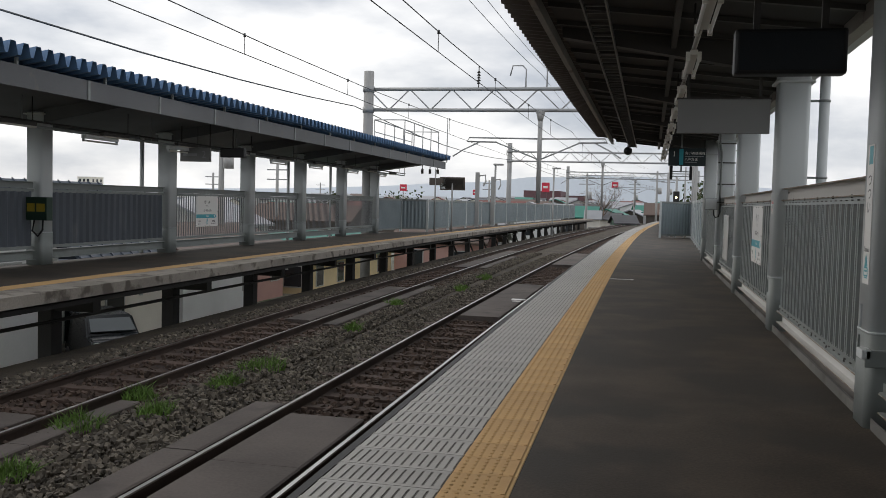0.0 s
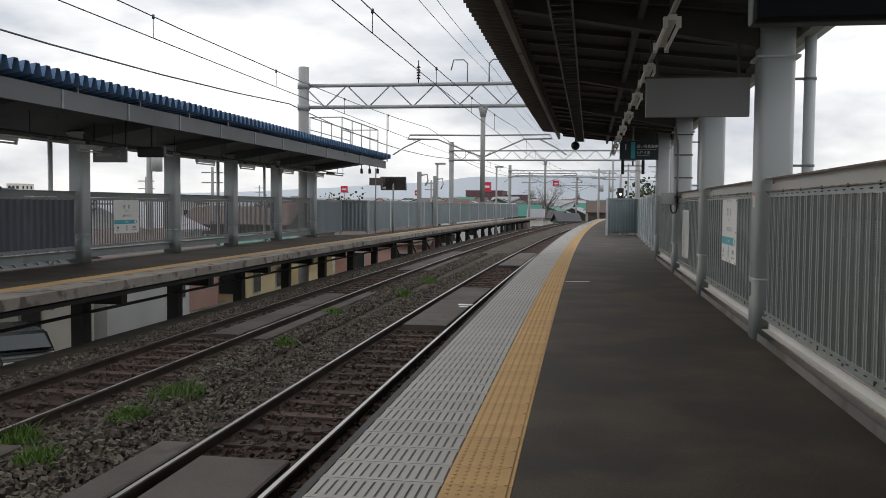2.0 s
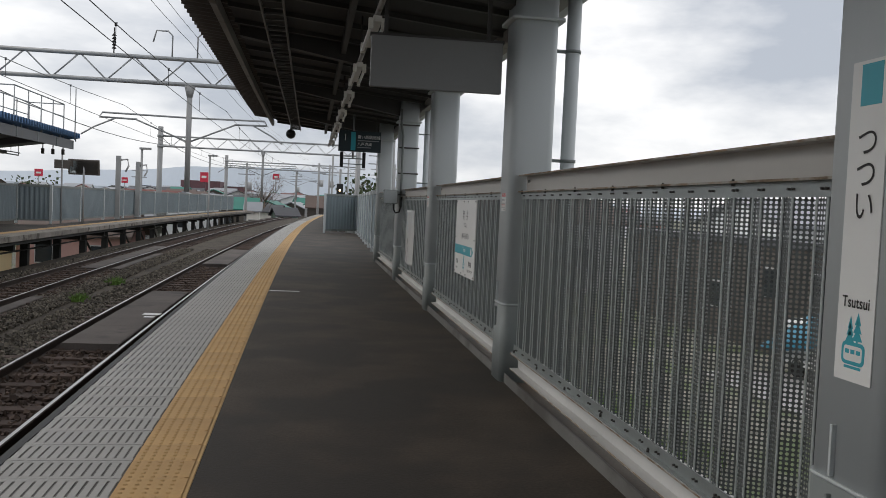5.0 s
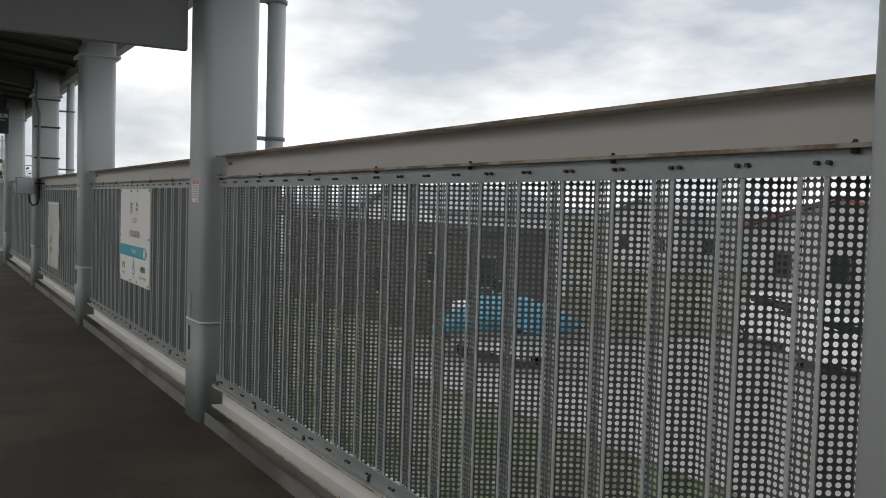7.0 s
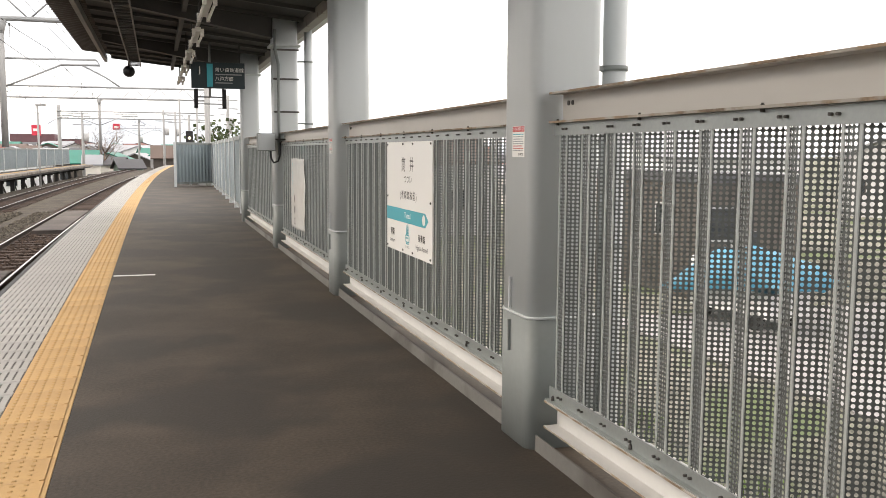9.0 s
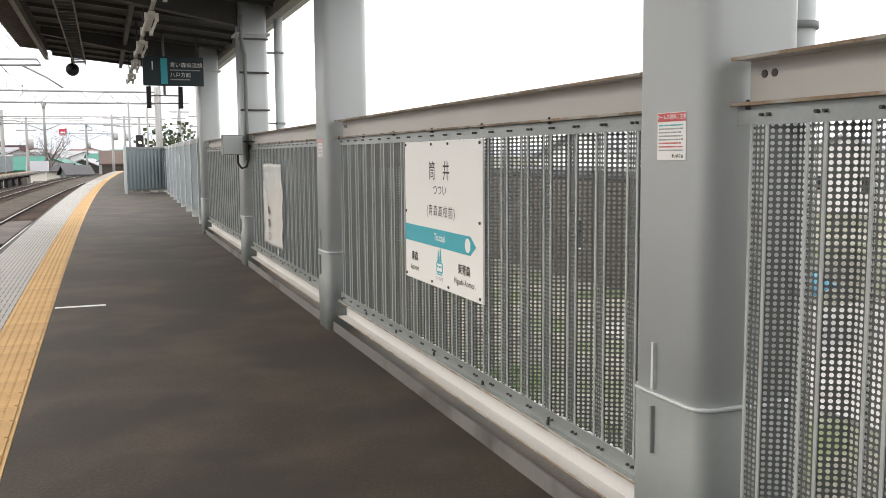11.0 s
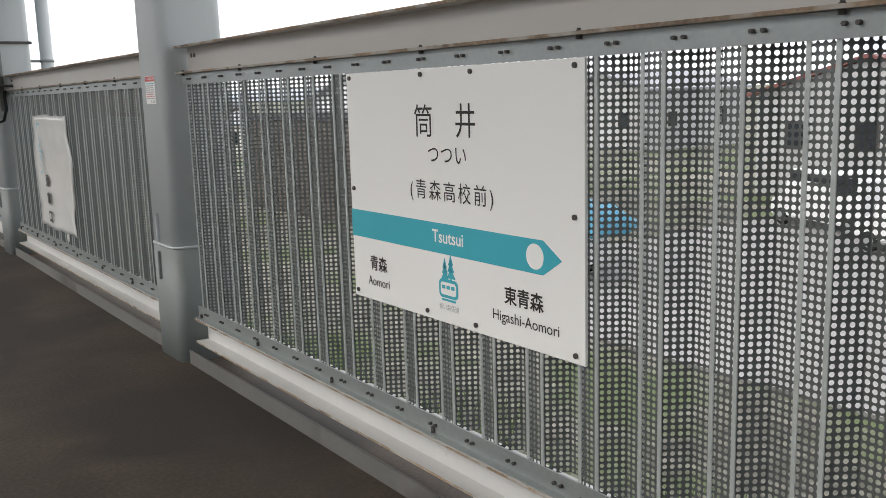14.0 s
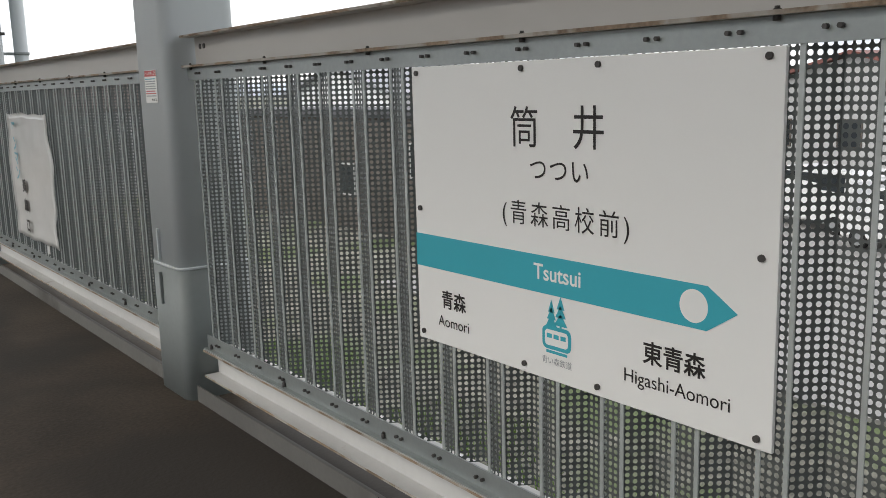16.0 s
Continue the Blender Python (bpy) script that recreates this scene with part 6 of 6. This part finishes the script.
def stones(name, n, pick, mat, label, seed, size):
    """Loose broken stones, each a rough block of its own, joined into one mesh."""
    r = np.random.default_rng(seed)
    cube = np.array([(x, y, z) for x in (-1, 1) for y in (-1, 1) for z in (-1, 1)], float)
    quads = np.array([(0, 1, 3, 2), (4, 6, 7, 5), (0, 4, 5, 1), (2, 3, 7, 6), (0, 2, 6, 4), (1, 5, 7, 3)])
    pos = pick(r, n)
    n = len(pos)
    s = size * (0.55 + 0.9 * r.random((n, 1, 1))) * (0.6 + 0.6 * r.random((n, 1, 3)))
    v = cube[None] * s * (0.62 + 0.55 * r.random((n, 8, 3)))
    ax = r.normal(size=(n, 3))
    ax /= np.linalg.norm(ax, axis=1)[:, None]
    th = r.random(n) * 6.28
    K = np.zeros((n, 3, 3))
    K[:, 0, 1], K[:, 0, 2], K[:, 1, 0], K[:, 1, 2], K[:, 2, 0], K[:, 2, 1] = -ax[:, 2], ax[:, 1], ax[:, 2], -ax[:, 0], -ax[:, 1], ax[:, 0]
    R = np.eye(3)[None] + np.sin(th)[:, None, None] * K + (1 - np.cos(th))[:, None, None] * (K @ K)
    v = np.einsum("nij,nkj->nki", R, v) + pos[:, None, :]
    f = (quads[None] + 8 * np.arange(n)[:, None, None]).reshape(-1, 4)
    me = bpy.data.meshes.new(name)
    me.from_pydata(v.reshape(-1, 3).tolist(), [], f.tolist())
    me.materials.append(mat)
    return tagged(new(name, me), label, "ballast", kind="stuff")


def island_stone(name, dark, light):
    m = bpy.data.materials.new(name)
    m.use_nodes = True
    n, l = m.node_tree.nodes, m.node_tree.links
    b = n["Principled BSDF"]
    b.inputs["Roughness"].default_value = 0.9
    g = n.new("ShaderNodeNewGeometry")
    tc = n.new("ShaderNodeTexCoord")
    no = n.new("ShaderNodeTexNoise")
    no.inputs["Scale"].default_value = 60.0
    l.new(tc.outputs["Object"], no.inputs["Vector"])
    mx = n.new("ShaderNodeMix")
    mx.data_type = "RGBA"
    mx.inputs["A"].default_value, mx.inputs["B"].default_value = (*dark, 1), (*light, 1)
    l.new(g.outputs["Random Per Island"], mx.inputs["Factor"])
    bp = n.new("ShaderNodeBump")
    bp.inputs["Strength"].default_value, bp.inputs["Distance"].default_value = 0.5, 0.004
    l.new(no.outputs["Fac"], bp.inputs["Height"])
    l.new(bp.outputs["Normal"], b.inputs["Normal"])
    l.new(mx.outputs["Result"], b.inputs["Base Color"])
    return m


STONE = island_stone("ballast_stone", (0.040, 0.034, 0.027), (0.195, 0.168, 0.132))
STONE_RUSTY = island_stone("ballast_stone_rusty", (0.038, 0.025, 0.018), (0.105, 0.070, 0.052))
near_c, far_c = np.vectorize(near_curve), np.vectorize(far_curve)


def bank(r, n):
    y = 2.5 + 42 * r.random(n) ** 1.7
    u = r.random(n)
    x = -5.45 + 1.95 * u
    x += np.where(u > 0.5, near_c(y), far_c(y))
    z = -1.03 + 0.06 * np.sin(np.pi * u) * r.random(n) + 0.012 * r.random(n)
    return np.stack([x, y, z], 1)


def shoulder(r, n):
    y = 3 + 42 * r.random(n) ** 1.6
    u = r.random(n)
    x = -6.65 - 2.6 * u + far_c(y)
    z = np.where(u < 0.35, -1.03, -1.05 - (u - 0.35) / 0.65 * 0.75)
    return np.stack([x, y, z + 0.012 * r.random(n)], 1)


def between(a, b, curve):
    def f(r, n):
        y = 3 + 38 * r.random(n) ** 1.6
        x = a + (b - a) * r.random(n) + curve(y)
        z = -1.02 + 0.035 * r.random(n)
        return np.stack([x, y, z], 1)
    return f


stones("ballast_stones", 40000, bank, STONE, "loose grey-brown ballast stones between the tracks", 1, 0.0205)
stones("ballast_stones", 16000, shoulder, STONE, "loose grey-brown ballast stones on the embankment", 2, 0.022)
stones("rusty_ballast", 8000, between(NEAR_A + 0.05, NEAR_B + 0.6, near_c), STONE_RUSTY, "rust-stained ballast stones between the rails", 3, 0.024)
stones("rusty_ballast", 7000, between(FAR_D - 0.4, FAR_C + 0.4, far_c), STONE_RUSTY, "rust-stained ballast stones between the far rails", 4, 0.024)


def turn_at(curve, y):
    return -math.degrees(math.atan((curve(y + 0.5) - curve(y - 0.5))))


# grey grooved plates along the edge
bm = bmesh.new()
L, W = 0.3, 0.60
box(bm, -W / 2 + 0.002, W / 2 - 0.002, -L / 2 + 0.002, L / 2 - 0.002, -0.02, -0.004, slot=1)
for a, b in ((-L / 2 + 0.003, -L / 2 + 0.04), (L / 2 - 0.04, L / 2 - 0.003)):
    box(bm, -W / 2 + 0.003, W / 2 - 0.003, a, b, -0.005, 0.0)
for i in range(13):
    x = -W / 2 + 0.003 + i * (W - 0.006) / 13
    box(bm, x + 0.0065, x + (W - 0.006) / 13 - 0.0065, -L / 2 + 0.035, L / 2 - 0.035, -0.005, 0.0)
plate = part("grooved_plate", bm, [TILE_GREY, TILE_GROOVE], plat)
ys = [2.55 + 0.3 * i for i in range(210)]
for i, y in enumerate(ys):
    m = pose(EDGE + 0.335 + near_curve(y), y, 0.002, rz=turn_at(near_curve, y))
    if i == 0:
        plate.matrix_basis = m
    else:
        same_mesh(plate, m, plat)

# yellow tactile tiles
bm = bmesh.new()
box(bm, -0.163, 0.163, -0.1485, 0.1485, -0.02, 0.0)


def stud(x, y, r=0.011, h=0.005, ry=None):
    ry = ry or r
    lo = [bm.verts.new((x + r * sx, y + ry * sy, 0.0)) for sx, sy in ((-1, -0.5), (-0.5, -1), (0.5, -1), (1, -0.5), (1, 0.5), (0.5, 1), (-0.5, 1), (-1, 0.5))][::2]
    hi = [bm.verts.new((x + r * 0.6 * sx, y + ry * (0.6 if ry < 0.05 else 0.97) * sy, h)) for sx, sy in ((-1, -0.5), (-0.5, -1), (0.5, -1), (1, -0.5), (1, 0.5), (0.5, 1), (-0.5, 1), (-1, 0.5))][::2]
    for k in range(4):
        bm.faces.new((lo[k], lo[(k + 1) % 4], hi[(k + 1) % 4], hi[k]))
    bm.faces.new(hi)


for i in range(5):
    for j in range(5):
        stud(-0.13 + 0.052 * i, -0.12 + 0.06 * j)
box(bm, 0.122, 0.142, -0.14, 0.14, 0.0, 0.005)
tact = part("tactile_tile", bm, TILE_YELLOW, plat)
for i, y in enumerate(ys):
    m = pose(EDGE + 0.80 + near_curve(y), y, 0.002, rz=turn_at(near_curve, y))
    if i == 0:
        tact.matrix_basis = m
    else:
        same_mesh(tact, m, plat)
part("tile_bed", sweep([(EDGE + 0.637, 0.0), (EDGE + 0.964, 0.0), (EDGE + 0.964, -0.011), (EDGE + 0.637, -0.011)], span(65.4, 100, 2), near_curve), TILE_YELLOW, plat)
